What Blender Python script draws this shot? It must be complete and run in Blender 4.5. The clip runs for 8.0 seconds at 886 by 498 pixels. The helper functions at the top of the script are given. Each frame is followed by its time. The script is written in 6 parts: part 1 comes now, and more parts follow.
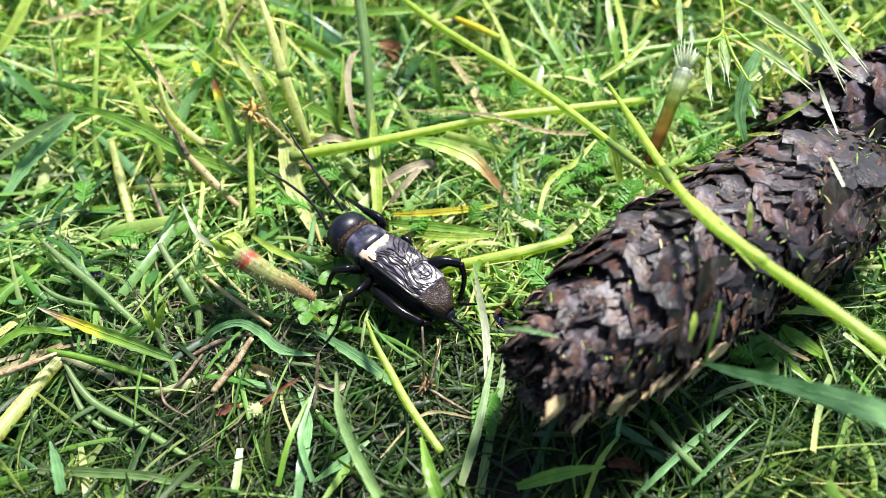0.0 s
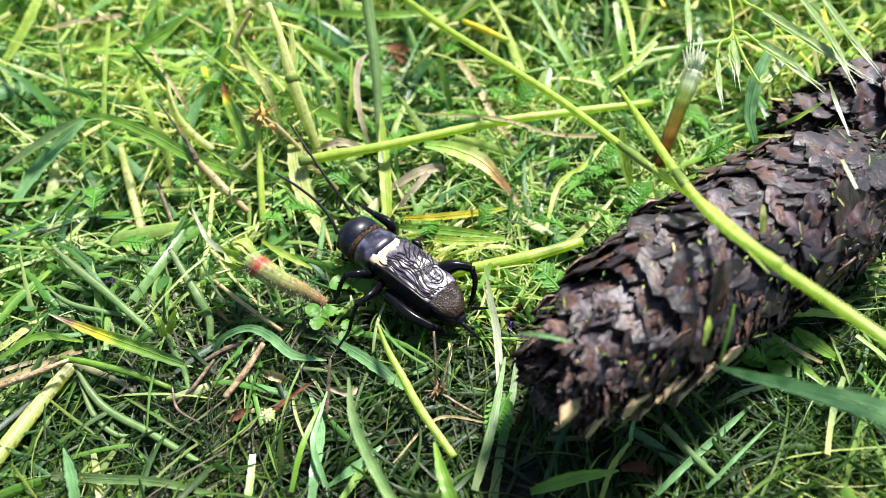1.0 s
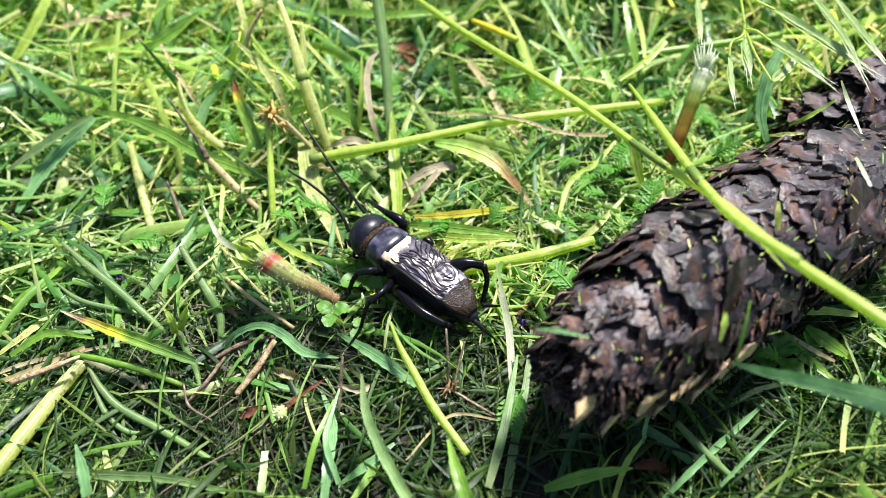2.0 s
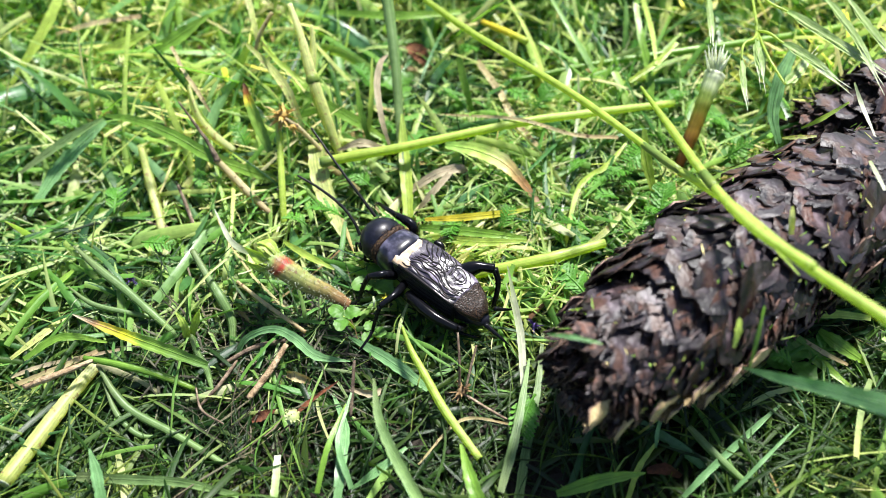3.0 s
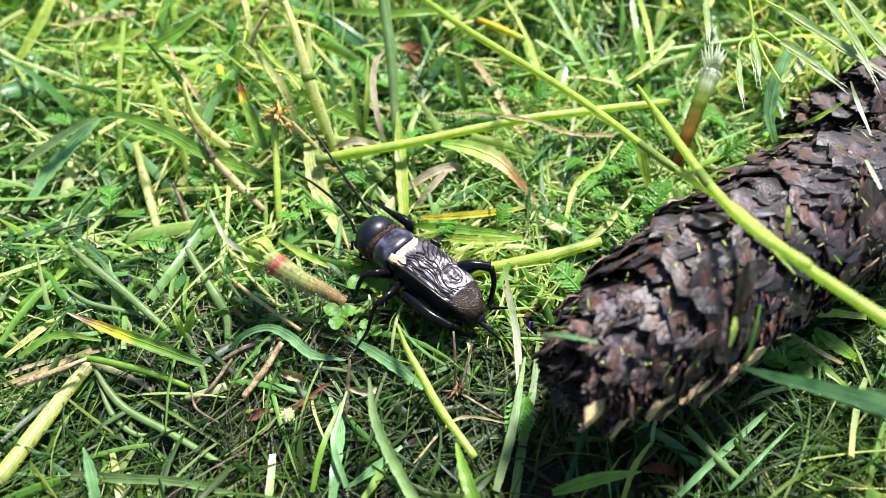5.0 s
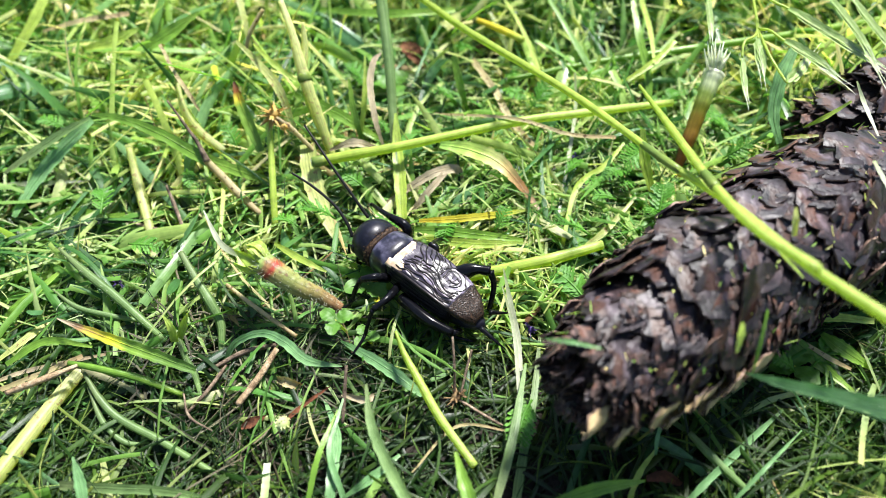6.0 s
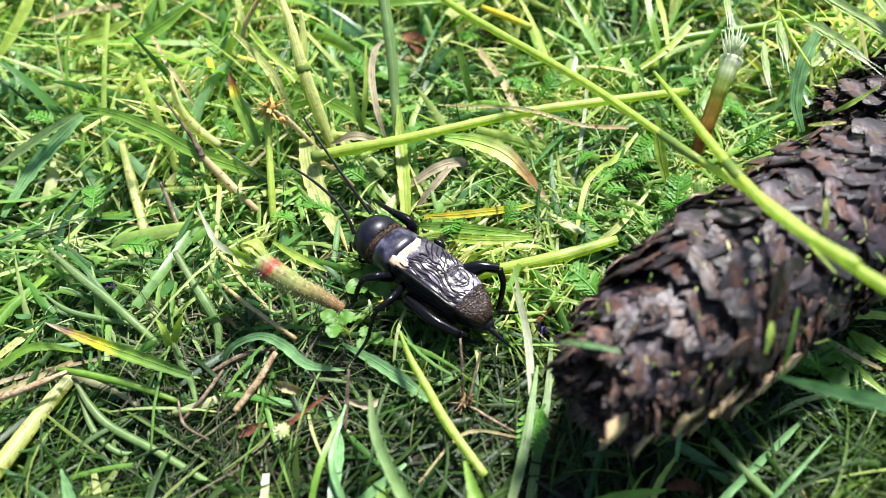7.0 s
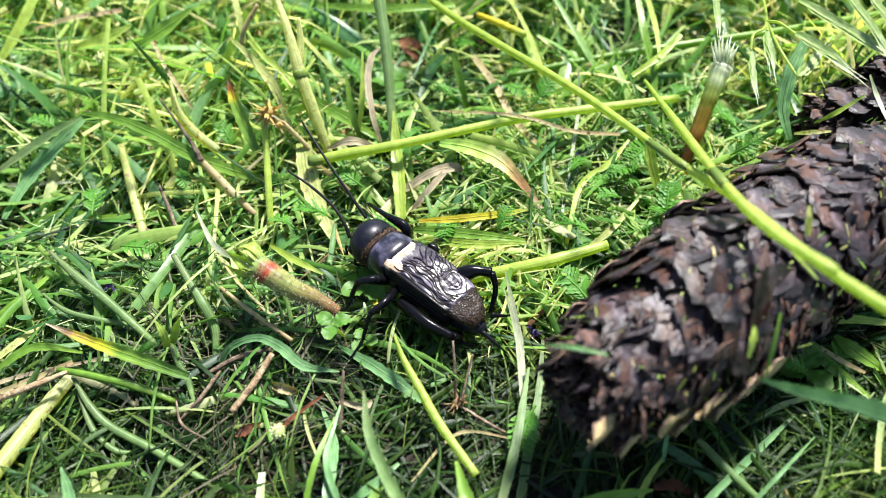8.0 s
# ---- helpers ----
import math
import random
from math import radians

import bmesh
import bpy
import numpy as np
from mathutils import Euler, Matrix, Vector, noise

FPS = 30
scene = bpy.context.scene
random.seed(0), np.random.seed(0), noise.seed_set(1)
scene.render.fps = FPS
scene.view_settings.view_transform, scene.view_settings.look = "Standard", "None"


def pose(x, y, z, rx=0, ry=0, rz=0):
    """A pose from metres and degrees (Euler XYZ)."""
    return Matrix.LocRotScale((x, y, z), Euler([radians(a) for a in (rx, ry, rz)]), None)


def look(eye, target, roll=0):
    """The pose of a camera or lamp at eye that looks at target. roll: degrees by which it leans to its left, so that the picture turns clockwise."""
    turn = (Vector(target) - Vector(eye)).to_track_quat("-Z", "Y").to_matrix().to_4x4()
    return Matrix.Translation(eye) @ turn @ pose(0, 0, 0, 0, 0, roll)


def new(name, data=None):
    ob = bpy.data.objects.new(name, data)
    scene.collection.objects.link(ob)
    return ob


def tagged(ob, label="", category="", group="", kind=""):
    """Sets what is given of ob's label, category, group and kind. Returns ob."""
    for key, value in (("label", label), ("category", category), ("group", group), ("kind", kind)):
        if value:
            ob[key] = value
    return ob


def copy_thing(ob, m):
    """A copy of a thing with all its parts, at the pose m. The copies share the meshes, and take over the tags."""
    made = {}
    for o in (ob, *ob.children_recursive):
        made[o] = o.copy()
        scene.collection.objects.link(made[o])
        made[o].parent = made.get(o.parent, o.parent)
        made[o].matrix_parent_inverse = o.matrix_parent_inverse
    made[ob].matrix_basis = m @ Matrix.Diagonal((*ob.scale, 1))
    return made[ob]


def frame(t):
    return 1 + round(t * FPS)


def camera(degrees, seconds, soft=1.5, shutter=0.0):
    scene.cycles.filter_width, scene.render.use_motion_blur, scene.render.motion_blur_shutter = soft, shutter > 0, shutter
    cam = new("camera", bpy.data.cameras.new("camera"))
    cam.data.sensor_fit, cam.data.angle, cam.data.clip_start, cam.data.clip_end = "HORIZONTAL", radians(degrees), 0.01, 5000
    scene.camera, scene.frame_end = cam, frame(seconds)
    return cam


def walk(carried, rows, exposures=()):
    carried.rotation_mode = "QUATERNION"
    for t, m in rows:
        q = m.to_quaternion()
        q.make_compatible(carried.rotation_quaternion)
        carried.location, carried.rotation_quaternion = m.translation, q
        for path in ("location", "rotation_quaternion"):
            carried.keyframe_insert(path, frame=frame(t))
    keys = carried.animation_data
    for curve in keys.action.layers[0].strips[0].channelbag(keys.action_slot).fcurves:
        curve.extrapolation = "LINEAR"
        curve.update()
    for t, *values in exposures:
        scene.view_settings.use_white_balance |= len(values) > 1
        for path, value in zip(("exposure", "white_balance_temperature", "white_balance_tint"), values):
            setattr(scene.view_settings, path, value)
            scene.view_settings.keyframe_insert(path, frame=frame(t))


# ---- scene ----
cam = camera(60.0, 8.0, soft=0.86)
# Seconds, eye in metres, turn in degrees.
PATH = [
    (0, -0, 0, 0.0825, 40, -0, 0),
    (0.5, -0.00056, 0.00044, 0.08298, 39.963, 0.319, -0.077),
    (1, -0.00102, 0.00048, 0.0828, 40.001, 0.408, -0.113),
    (1.5, -0.00119, 0.00041, 0.08339, 40.023, 0.469, -0.062),
    (1.7, -0.00218, -0.00032, 0.08183, 40.35, 0.313, -0.024),
    (2.8, -0.00327, 0.0007, 0.08347, 40.086, 0.261, -0.106),
    (3, -0.00353, 0.00068, 0.08276, 40.026, 0.63, 0.162),
    (3.5, -0.00203, 0.00131, 0.08208, 39.969, 0.837, 0.007),
    (4, -0.00114, 0.00146, 0.08179, 40.128, 0.617, 0.178),
    (4.5, -0.00205, 0.00103, 0.08173, 40.058, 0.212, 0.34),
    (4.7, -0.00345, 0.00087, 0.08264, 39.821, 0.36, 0.118),
    (6, -0.00346, 0.00225, 0.08092, 40.16, 0.361, -0.084),
    (6.5, -0.00377, 0.00429, 0.07739, 40.171, 0.87, -0.241),
    (7, -0.00356, 0.00546, 0.07712, 39.935, 1.021, -0.217),
    (7.5, -0.00273, 0.00506, 0.07817, 39.984, 0.93, -0.306),
    (8, -0.00305, 0.00451, 0.07885, 40.013, 0.709, -0.134),
]
walk(cam, [(t, pose(x, y, z, rx, ry, rz)) for t, x, y, z, rx, ry, rz in PATH], exposures=[(0.0, 1.24, 6380, 12), (8.0, 1.24, 6380, 12)])
cam.data.dof.use_dof = True
cam.data.dof.focus_distance = 0.103
cam.data.dof.aperture_fstop = 19.0

# ---- light ----
SUN_WAY = Vector((0.24, 0.40, 0.885)).normalized()
world = bpy.data.worlds.new("sky")
scene.world = world
world.use_nodes = True
wn = world.node_tree
sky = wn.nodes.new("ShaderNodeTexSky")
sky.sky_type, sky.sun_disc = "NISHITA", False
sky.sun_elevation = math.asin(SUN_WAY.z)
sky.sun_rotation = math.atan2(SUN_WAY.x, SUN_WAY.y)
wn.links.new(sky.outputs[0], wn.nodes["Background"].inputs[0])
wn.nodes["Background"].inputs[1].default_value = 0.07
sun = new("sun", bpy.data.lights.new("sun", "SUN"))
sun.data.energy, sun.data.angle, sun.data.color = 5.0, radians(8), (1.0, 0.98, 0.93)
sun.matrix_world = look(SUN_WAY * 3, (0, 0, 0))

# ---- materials ----
MM = 0.001


def shader(name):
    m = bpy.data.materials.new(name)
    m.use_nodes = True
    t = m.node_tree
    return m, t.nodes, t.links, t.nodes["Principled BSDF"], t.nodes["Material Output"]


def ramp(n, stops, smooth=True):
    r = n.new("ShaderNodeValToRGB")
    e = r.color_ramp.elements
    while len(e) < len(stops):
        e.new(0.5)
    for el, (p, c) in zip(e, stops):
        el.position, el.color = p, (*c, 1)
    r.color_ramp.interpolation = "EASE" if smooth else "LINEAR"
    return r


def mixer(n, l, a, b, fac, mode="MIX"):
    x = n.new("ShaderNodeMix")
    x.data_type, x.blend_type = "RGBA", mode
    for sock, v in ((x.inputs[6], a), (x.inputs[7], b), (x.inputs[0], fac)):
        if hasattr(v, "node"):
            l.new(v, sock)
        elif isinstance(v, (int, float)):
            sock.default_value = v
        else:
            sock.default_value = (*v, 1)
    return x.outputs[2]


def noisy(n, l, scale, detail=4.0, stretch=None, uv=False):
    c = n.new("ShaderNodeTexCoord")
    g = n.new("ShaderNodeMapping")
    g.inputs["Scale"].default_value = stretch or (1, 1, 1)
    l.new(c.outputs["UV" if uv else "Object"], g.inputs[0])
    x = n.new("ShaderNodeTexNoise")
    x.inputs["Scale"].default_value, x.inputs["Detail"].default_value = scale, detail
    l.new(g.outputs[0], x.inputs["Vector"])
    return x.outputs["Fac"]


def bumped(n, l, height, bsdf, strength, metres):
    b = n.new("ShaderNodeBump")
    b.inputs["Strength"].default_value, b.inputs["Distance"].default_value = strength, metres
    l.new(height, b.inputs["Height"])
    for s in bsdf:
        l.new(b.outputs[0], s.inputs["Normal"])
    return b


def leafy(name, stops, islands=None, through_light=0.35, rough=0.38, veins=0.3, spots=None, vein_count=9.0, glow=(1.25, 1.25, 0.55)):
    """Leaf or stem. stops: colours along its length; islands: colours picked per blade; glow: tint of the light that comes through."""
    m, n, l, p, out = shader(name)
    uv = n.new("ShaderNodeTexCoord")
    sep = n.new("ShaderNodeSeparateXYZ")
    l.new(uv.outputs["UV"], sep.inputs[0])
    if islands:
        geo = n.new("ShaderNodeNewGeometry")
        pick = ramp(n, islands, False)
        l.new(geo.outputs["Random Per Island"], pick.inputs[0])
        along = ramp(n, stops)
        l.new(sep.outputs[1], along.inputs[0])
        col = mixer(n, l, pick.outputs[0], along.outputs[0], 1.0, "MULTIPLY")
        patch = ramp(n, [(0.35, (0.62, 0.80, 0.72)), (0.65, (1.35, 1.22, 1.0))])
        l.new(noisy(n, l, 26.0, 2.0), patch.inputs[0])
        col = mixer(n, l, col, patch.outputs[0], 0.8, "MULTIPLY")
    else:
        along = ramp(n, stops)
        wob = n.new("ShaderNodeMath")
        wob.operation = "MULTIPLY_ADD"
        l.new(noisy(n, l, 420.0, 3.0), wob.inputs[0])
        wob.inputs[1].default_value = 0.22
        l.new(sep.outputs[1], wob.inputs[2])
        low = n.new("ShaderNodeMath")
        low.operation = "SUBTRACT"
        l.new(wob.outputs[0], low.inputs[0])
        low.inputs[1].default_value = 0.11
        l.new(low.outputs[0], along.inputs[0])
        col = along.outputs[0]
    # lengthwise veins
    vein = noisy(n, l, vein_count, 2.0, (1.0, 0.035, 1.0), True)
    vr = ramp(n, [(0.35, (0.62, 0.66, 0.55)), (0.65, (1.18, 1.16, 1.1))])
    l.new(vein, vr.inputs[0])
    col = mixer(n, l, col, vr.outputs[0], veins, "MULTIPLY")
    mott = ramp(n, [(0.3, (0.72, 0.76, 0.66)), (0.7, (1.2, 1.16, 1.1))])
    l.new(noisy(n, l, 900.0, 4.0), mott.inputs[0])
    col = mixer(n, l, col, mott.outputs[0], 0.55, "MULTIPLY")
    if spots:
        sr = ramp(n, [(0.60, (0, 0, 0)), (0.68, (1, 1, 1))])
        l.new(noisy(n, l, 1500.0, 2.0), sr.inputs[0])
        col = mixer(n, l, col, spots, sr.outputs[0])
    l.new(col, p.inputs["Base Color"])
    p.inputs["Roughness"].default_value = rough
    p.inputs["Specular IOR Level"].default_value = 0.38
    tr = n.new("ShaderNodeBsdfTranslucent")
    warm = mixer(n, l, col, glow, 1.0, "MULTIPLY")
    l.new(warm, tr.inputs[0])
    mix = n.new("ShaderNodeMixShader")
    mix.inputs[0].default_value = through_light
    l.new(p.outputs[0], mix.inputs[1])
    l.new(tr.outputs[0], mix.inputs[2])
    l.new(mix.outputs[0], out.inputs[0])
    bumped(n, l, vein, (p, tr), 0.5, 0.0001)
    return m


def rough_bark(name, dark, mid, pale, scale, rough=0.85, height=0.0004, stretch=None, per_piece=0.5, sheen=0.3, accent=None):
    m, n, l, p, out = shader(name)
    big, fine = noisy(n, l, scale, 5.0, stretch), noisy(n, l, scale * 5.5, 4.0, stretch)
    r = ramp(n, [(0.30, dark), (0.52, mid), (0.72, pale)])
    l.new(big, r.inputs[0])
    tone = r.outputs[0]
    if accent:
        ar = ramp(n, [(0.55, (0, 0, 0)), (0.67, (1, 1, 1))])
        l.new(noisy(n, l, scale * 0.8, 3.0, (1.0, 1.3, 0.8)), ar.inputs[0])
        tone = mixer(n, l, tone, accent, ar.outputs[0])
    info = n.new("ShaderNodeObjectInfo")
    v = ramp(n, [(0.0, (0.38, 0.35, 0.36)), (0.45, (1, 0.95, 0.93)), (0.8, (1.25, 1.22, 1.25)), (1.0, (1.5, 1.25, 1.15))], False)
    l.new(info.outputs["Random"], v.inputs[0])
    col = mixer(n, l, tone, v.outputs[0], per_piece, "MULTIPLY")
    f = ramp(n, [(0.3, (0.55, 0.52, 0.5)), (0.7, (1.3, 1.25, 1.2))])
    l.new(fine, f.inputs[0])
    col = mixer(n, l, col, f.outputs[0], 0.7, "MULTIPLY")
    l.new(col, p.inputs["Base Color"])
    p.inputs["Roughness"].default_value = rough
    p.inputs["Specular IOR Level"].default_value = sheen
    b1 = bumped(n, l, fine, (), 0.6, height * 0.5)
    b2 = bumped(n, l, big, (p,), 0.7, height)
    l.new(b1.outputs[0], b2.inputs["Normal"])
    return m


def shell(name, base, tint, rough, coat=0.0, bump=0.15, scale=1800.0):
    """Insect cuticle."""
    m, n, l, p, out = shader(name)
    f = noisy(n, l, scale, 4.0)
    r = ramp(n, [(0.4, base), (0.75, tint)])
    l.new(f, r.inputs[0])
    l.new(r.outputs[0], p.inputs["Base Color"])
    rr = n.new("ShaderNodeMapRange")
    l.new(noisy(n, l, scale * 0.4, 3.0), rr.inputs[0])
    rr.inputs[3].default_value, rr.inputs[4].default_value = rough * 0.75, rough * 1.35
    l.new(rr.outputs[0], p.inputs["Roughness"])
    p.inputs["Specular IOR Level"].default_value = 0.22
    p.inputs["Coat Weight"].default_value, p.inputs["Coat Roughness"].default_value = coat, 0.12
    bumped(n, l, f, (p,), bump, 0.00006)
    return m


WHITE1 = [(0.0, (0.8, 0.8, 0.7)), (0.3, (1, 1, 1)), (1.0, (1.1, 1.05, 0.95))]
# Near-black greens put the shade between the blades into this low layer.
M_LOW_SHADE = leafy("shade_dark_low_grass", WHITE1, [(0.0, (0.00651, 0.0195, 0.00304)), (0.4, (0.013, 0.0391, 0.00521)), (0.75, (0.026, 0.0564, 0.00784)), (1.0, (0.0477, 0.0784, 0.013))], 0.22)
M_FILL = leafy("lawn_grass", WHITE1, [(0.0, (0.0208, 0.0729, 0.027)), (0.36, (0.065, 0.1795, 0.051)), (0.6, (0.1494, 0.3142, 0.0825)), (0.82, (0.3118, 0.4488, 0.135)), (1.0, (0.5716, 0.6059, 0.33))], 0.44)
# Lawn grass for the near strip; its shade is put into the deeper greens.
M_SHADY = leafy("shade_dark_near_grass", WHITE1, [(0.0, (0.011, 0.037, 0.006)), (0.35, (0.028, 0.08, 0.011)), (0.65, (0.06, 0.13, 0.018)), (0.88, (0.125, 0.205, 0.033)), (1.0, (0.27, 0.32, 0.085))], 0.42, 0.45)
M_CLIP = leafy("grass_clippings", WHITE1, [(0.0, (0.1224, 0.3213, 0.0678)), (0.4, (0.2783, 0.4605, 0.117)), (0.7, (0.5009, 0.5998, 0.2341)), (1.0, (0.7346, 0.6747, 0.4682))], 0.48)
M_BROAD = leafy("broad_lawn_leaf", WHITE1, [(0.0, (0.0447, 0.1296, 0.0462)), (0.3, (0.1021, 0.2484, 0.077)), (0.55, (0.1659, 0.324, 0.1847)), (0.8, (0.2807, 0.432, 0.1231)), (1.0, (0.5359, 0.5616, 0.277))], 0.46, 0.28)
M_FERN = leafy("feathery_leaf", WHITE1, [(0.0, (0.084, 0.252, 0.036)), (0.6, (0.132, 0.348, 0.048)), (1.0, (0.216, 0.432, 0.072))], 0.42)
# Torn grass bits whose whitish colour also paints glints over the lawn.
M_PALEBIT = leafy("torn_grass_glints", WHITE1, [(0.0, (0.34, 0.50, 0.16)), (0.5, (0.55, 0.64, 0.32)), (1.0, (0.78, 0.80, 0.62))], 0.4)
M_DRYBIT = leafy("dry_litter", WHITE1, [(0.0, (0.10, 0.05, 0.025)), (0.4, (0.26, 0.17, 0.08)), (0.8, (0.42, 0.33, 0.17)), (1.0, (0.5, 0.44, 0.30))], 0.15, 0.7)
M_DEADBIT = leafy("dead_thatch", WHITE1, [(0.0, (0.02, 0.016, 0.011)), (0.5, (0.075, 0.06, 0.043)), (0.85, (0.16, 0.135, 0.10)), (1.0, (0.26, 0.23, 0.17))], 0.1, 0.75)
M_LIME = leafy("fresh_stem", [(0.0, (0.40, 0.52, 0.09)), (0.5, (0.50, 0.63, 0.14)), (1.0, (0.55, 0.68, 0.19))], None, 0.48, 0.34, 0.6)
M_PALE = leafy("pale_stem", [(0.0, (0.52, 0.58, 0.20)), (0.5, (0.66, 0.70, 0.32)), (1.0, (0.70, 0.73, 0.42))], None, 0.5, 0.4, 0.65, (0.42, 0.33, 0.15))
M_GREEN = leafy("green_blade", [(0.0, (0.145, 0.29, 0.0395)), (0.5, (0.211, 0.395, 0.0592)), (1.0, (0.29, 0.474, 0.079))], None, 0.38, 0.3, 0.65)
M_BLUE = leafy("blue_green_blade", [(0.0, (0.193, 0.384, 0.163)), (0.5, (0.281, 0.517, 0.251)), (1.0, (0.355, 0.592, 0.31))], None, 0.48, 0.27, 0.65)
M_DULL = leafy("dull_hairy_sheath", [(0.0, (0.20, 0.27, 0.12)), (0.5, (0.19, 0.31, 0.12)), (1.0, (0.24, 0.38, 0.14))], None, 0.36, 0.42, 0.85)
M_STRAW = leafy("straw", [(0.0, (0.462, 0.385, 0.198)), (0.5, (0.55, 0.473, 0.275)), (1.0, (0.484, 0.374, 0.209))], None, 0.35, 0.6, 0.5, (0.16, 0.10, 0.05))
M_DRYLEAF = leafy("dry_leaf", [(0.0, (0.40, 0.33, 0.21)), (0.5, (0.52, 0.44, 0.31)), (1.0, (0.34, 0.27, 0.18))], None, 0.22, 0.6, 0.6)
M_YELLOW = leafy("yellow_blade", [(0.0, (0.55, 0.45, 0.03)), (0.6, (0.6, 0.55, 0.05)), (1.0, (0.4, 0.5, 0.08))], None, 0.3, 0.4, 0.4)
M_WITHER = leafy("withering_leaf", [(0.0, (0.291, 0.515, 0.0896)), (0.35, (0.47, 0.65, 0.134)), (0.52, (0.694, 0.694, 0.291)), (0.68, (0.739, 0.56, 0.224)), (0.8, (0.616, 0.336, 0.134)), (1.0, (0.627, 0.482, 0.403))], None, 0.2, 0.45, 0.4)
M_TIPDRY = leafy("dry_tipped_blade", [(0.0, (0.13, 0.26, 0.052)), (0.50, (0.208, 0.364, 0.052)), (0.62, (0.65, 0.65, 0.039)), (0.74, (0.65, 0.546, 0.078)), (0.82, (0.468, 0.286, 0.156)), (1.0, (0.715, 0.598, 0.468))], None, 0.26, 0.4, 0.7)
M_BROWNTIP = leafy("brown_tipped_sheath", [(0.0, (0.13, 0.26, 0.039)), (0.6, (0.221, 0.377, 0.052)), (0.72, (0.585, 0.52, 0.039)), (0.8, (0.26, 0.091, 0.0195)), (1.0, (0.117, 0.065, 0.039))], None, 0.24, 0.5, 0.4)
M_WHITE = leafy("bleached_blade", [(0.0, (0.44, 0.517, 0.275)), (0.5, (0.605, 0.638, 0.495)), (1.0, (0.66, 0.66, 0.572))], None, 0.4, 0.4, 0.5, glow=(1.12, 1.14, 0.95))
M_BUD = leafy("reddish_stem", [(0.0, (0.23, 0.12, 0.055)), (0.35, (0.25, 0.21, 0.075)), (0.58, (0.24, 0.27, 0.085)), (0.70, (0.27, 0.25, 0.09)), (0.77, (0.33, 0.05, 0.03)), (0.84, (0.27, 0.16, 0.07)), (0.9, (0.25, 0.35, 0.10)), (1.0, (0.33, 0.46, 0.14))], None, 0.15, 0.5, 0.7, (0.16, 0.11, 0.05))
M_BRUSH = leafy("cut_brown_stem", [(0.0, (0.20, 0.08, 0.02)), (0.25, (0.36, 0.17, 0.035)), (0.45, (0.42, 0.29, 0.045)), (0.6, (0.40, 0.40, 0.06)), (0.72, (0.50, 0.62, 0.16)), (0.84, (0.70, 0.78, 0.50)), (1.0, (0.84, 0.86, 0.74))], None, 0.45, 0.35, 0.4, glow=(1.12, 1.14, 0.95))
M_HUSK = leafy("pale_grass_husk", [(0.0, (0.36, 0.52, 0.17)), (0.45, (0.52, 0.64, 0.31)), (1.0, (0.78, 0.81, 0.66))], None, 0.5, 0.3, 0.3, glow=(1.12, 1.14, 0.95))
M_NODE = leafy("stem_joint", [(0.0, (0.12, 0.20, 0.04)), (1.0, (0.20, 0.27, 0.05))], None, 0.15, 0.4, 0.3)
M_CLOVER = leafy("clover", [(0.0, (0.0806, 0.21, 0.0242)), (0.6, (0.113, 0.274, 0.0403)), (1.0, (0.145, 0.307, 0.0564))], None, 0.4, 0.45, 0.3)
M_PALEBALL = leafy("pale_bud", [(0.0, (0.437, 0.517, 0.184)), (1.0, (0.713, 0.759, 0.414))], None, 0.25, 0.5, 0.3)
M_STRAWDARK = leafy("brown_seed_husk", [(0.0, (0.14, 0.08, 0.04)), (1.0, (0.30, 0.2, 0.1))], None, 0.15, 0.6, 0.3)
M_FIBRE = leafy("white_fibre", [(0.0, (0.82, 0.86, 0.76)), (1.0, (0.88, 0.89, 0.86))], None, 0.5, 0.4, 0.2, glow=(1.12, 1.14, 0.95))
M_TWIG = rough_bark("dead_twig", (0.05, 0.035, 0.025), (0.17, 0.13, 0.09), (0.34, 0.28, 0.20), 900.0)
M_TAN = rough_bark("tan_twig", (0.14, 0.09, 0.05), (0.32, 0.24, 0.14), (0.46, 0.38, 0.25), 1100.0)
M_RUST = rough_bark("red_brown_leaf", (0.05, 0.018, 0.010), (0.13, 0.05, 0.024), (0.24, 0.12, 0.06), 500.0)
M_ORANGE = leafy("withered_flower", [(0.0, (0.45, 0.30, 0.08)), (0.6, (0.55, 0.36, 0.10)), (1.0, (0.5, 0.42, 0.22))], None, 0.25, 0.6, 0.4)
M_PURPLE = leafy("purple_petal", [(0.0, (0.06, 0.03, 0.16)), (1.0, (0.10, 0.06, 0.26))], None, 0.2, 0.5, 0.4)
M_SCALE = rough_bark("cone_scale", (0.0045, 0.0035, 0.0043), (0.022, 0.0168, 0.0203), (0.095, 0.080, 0.093), 260.0, 0.46, 0.0005, None, 0.95, 0.46, (0.058, 0.029, 0.0205))
M_STUB = rough_bark("cone_frayed_scale", (0.005, 0.0036, 0.0033), (0.040, 0.0255, 0.021), (0.165, 0.112, 0.096), 420.0, 0.6, 0.0005, None, 0.9, 0.35, (0.09, 0.041, 0.026))
M_RIM = rough_bark("cone_scale_rim", (0.03, 0.018, 0.013), (0.15, 0.10, 0.075), (0.38, 0.28, 0.22), 600.0, 0.6, 0.0003, None, 0.7, 0.35)
M_BLOND = rough_bark("cone_pale_bract", (0.16, 0.11, 0.05), (0.42, 0.33, 0.17), (0.58, 0.49, 0.28), 500.0, 0.7, 0.0004, None, 0.4, 0.3)
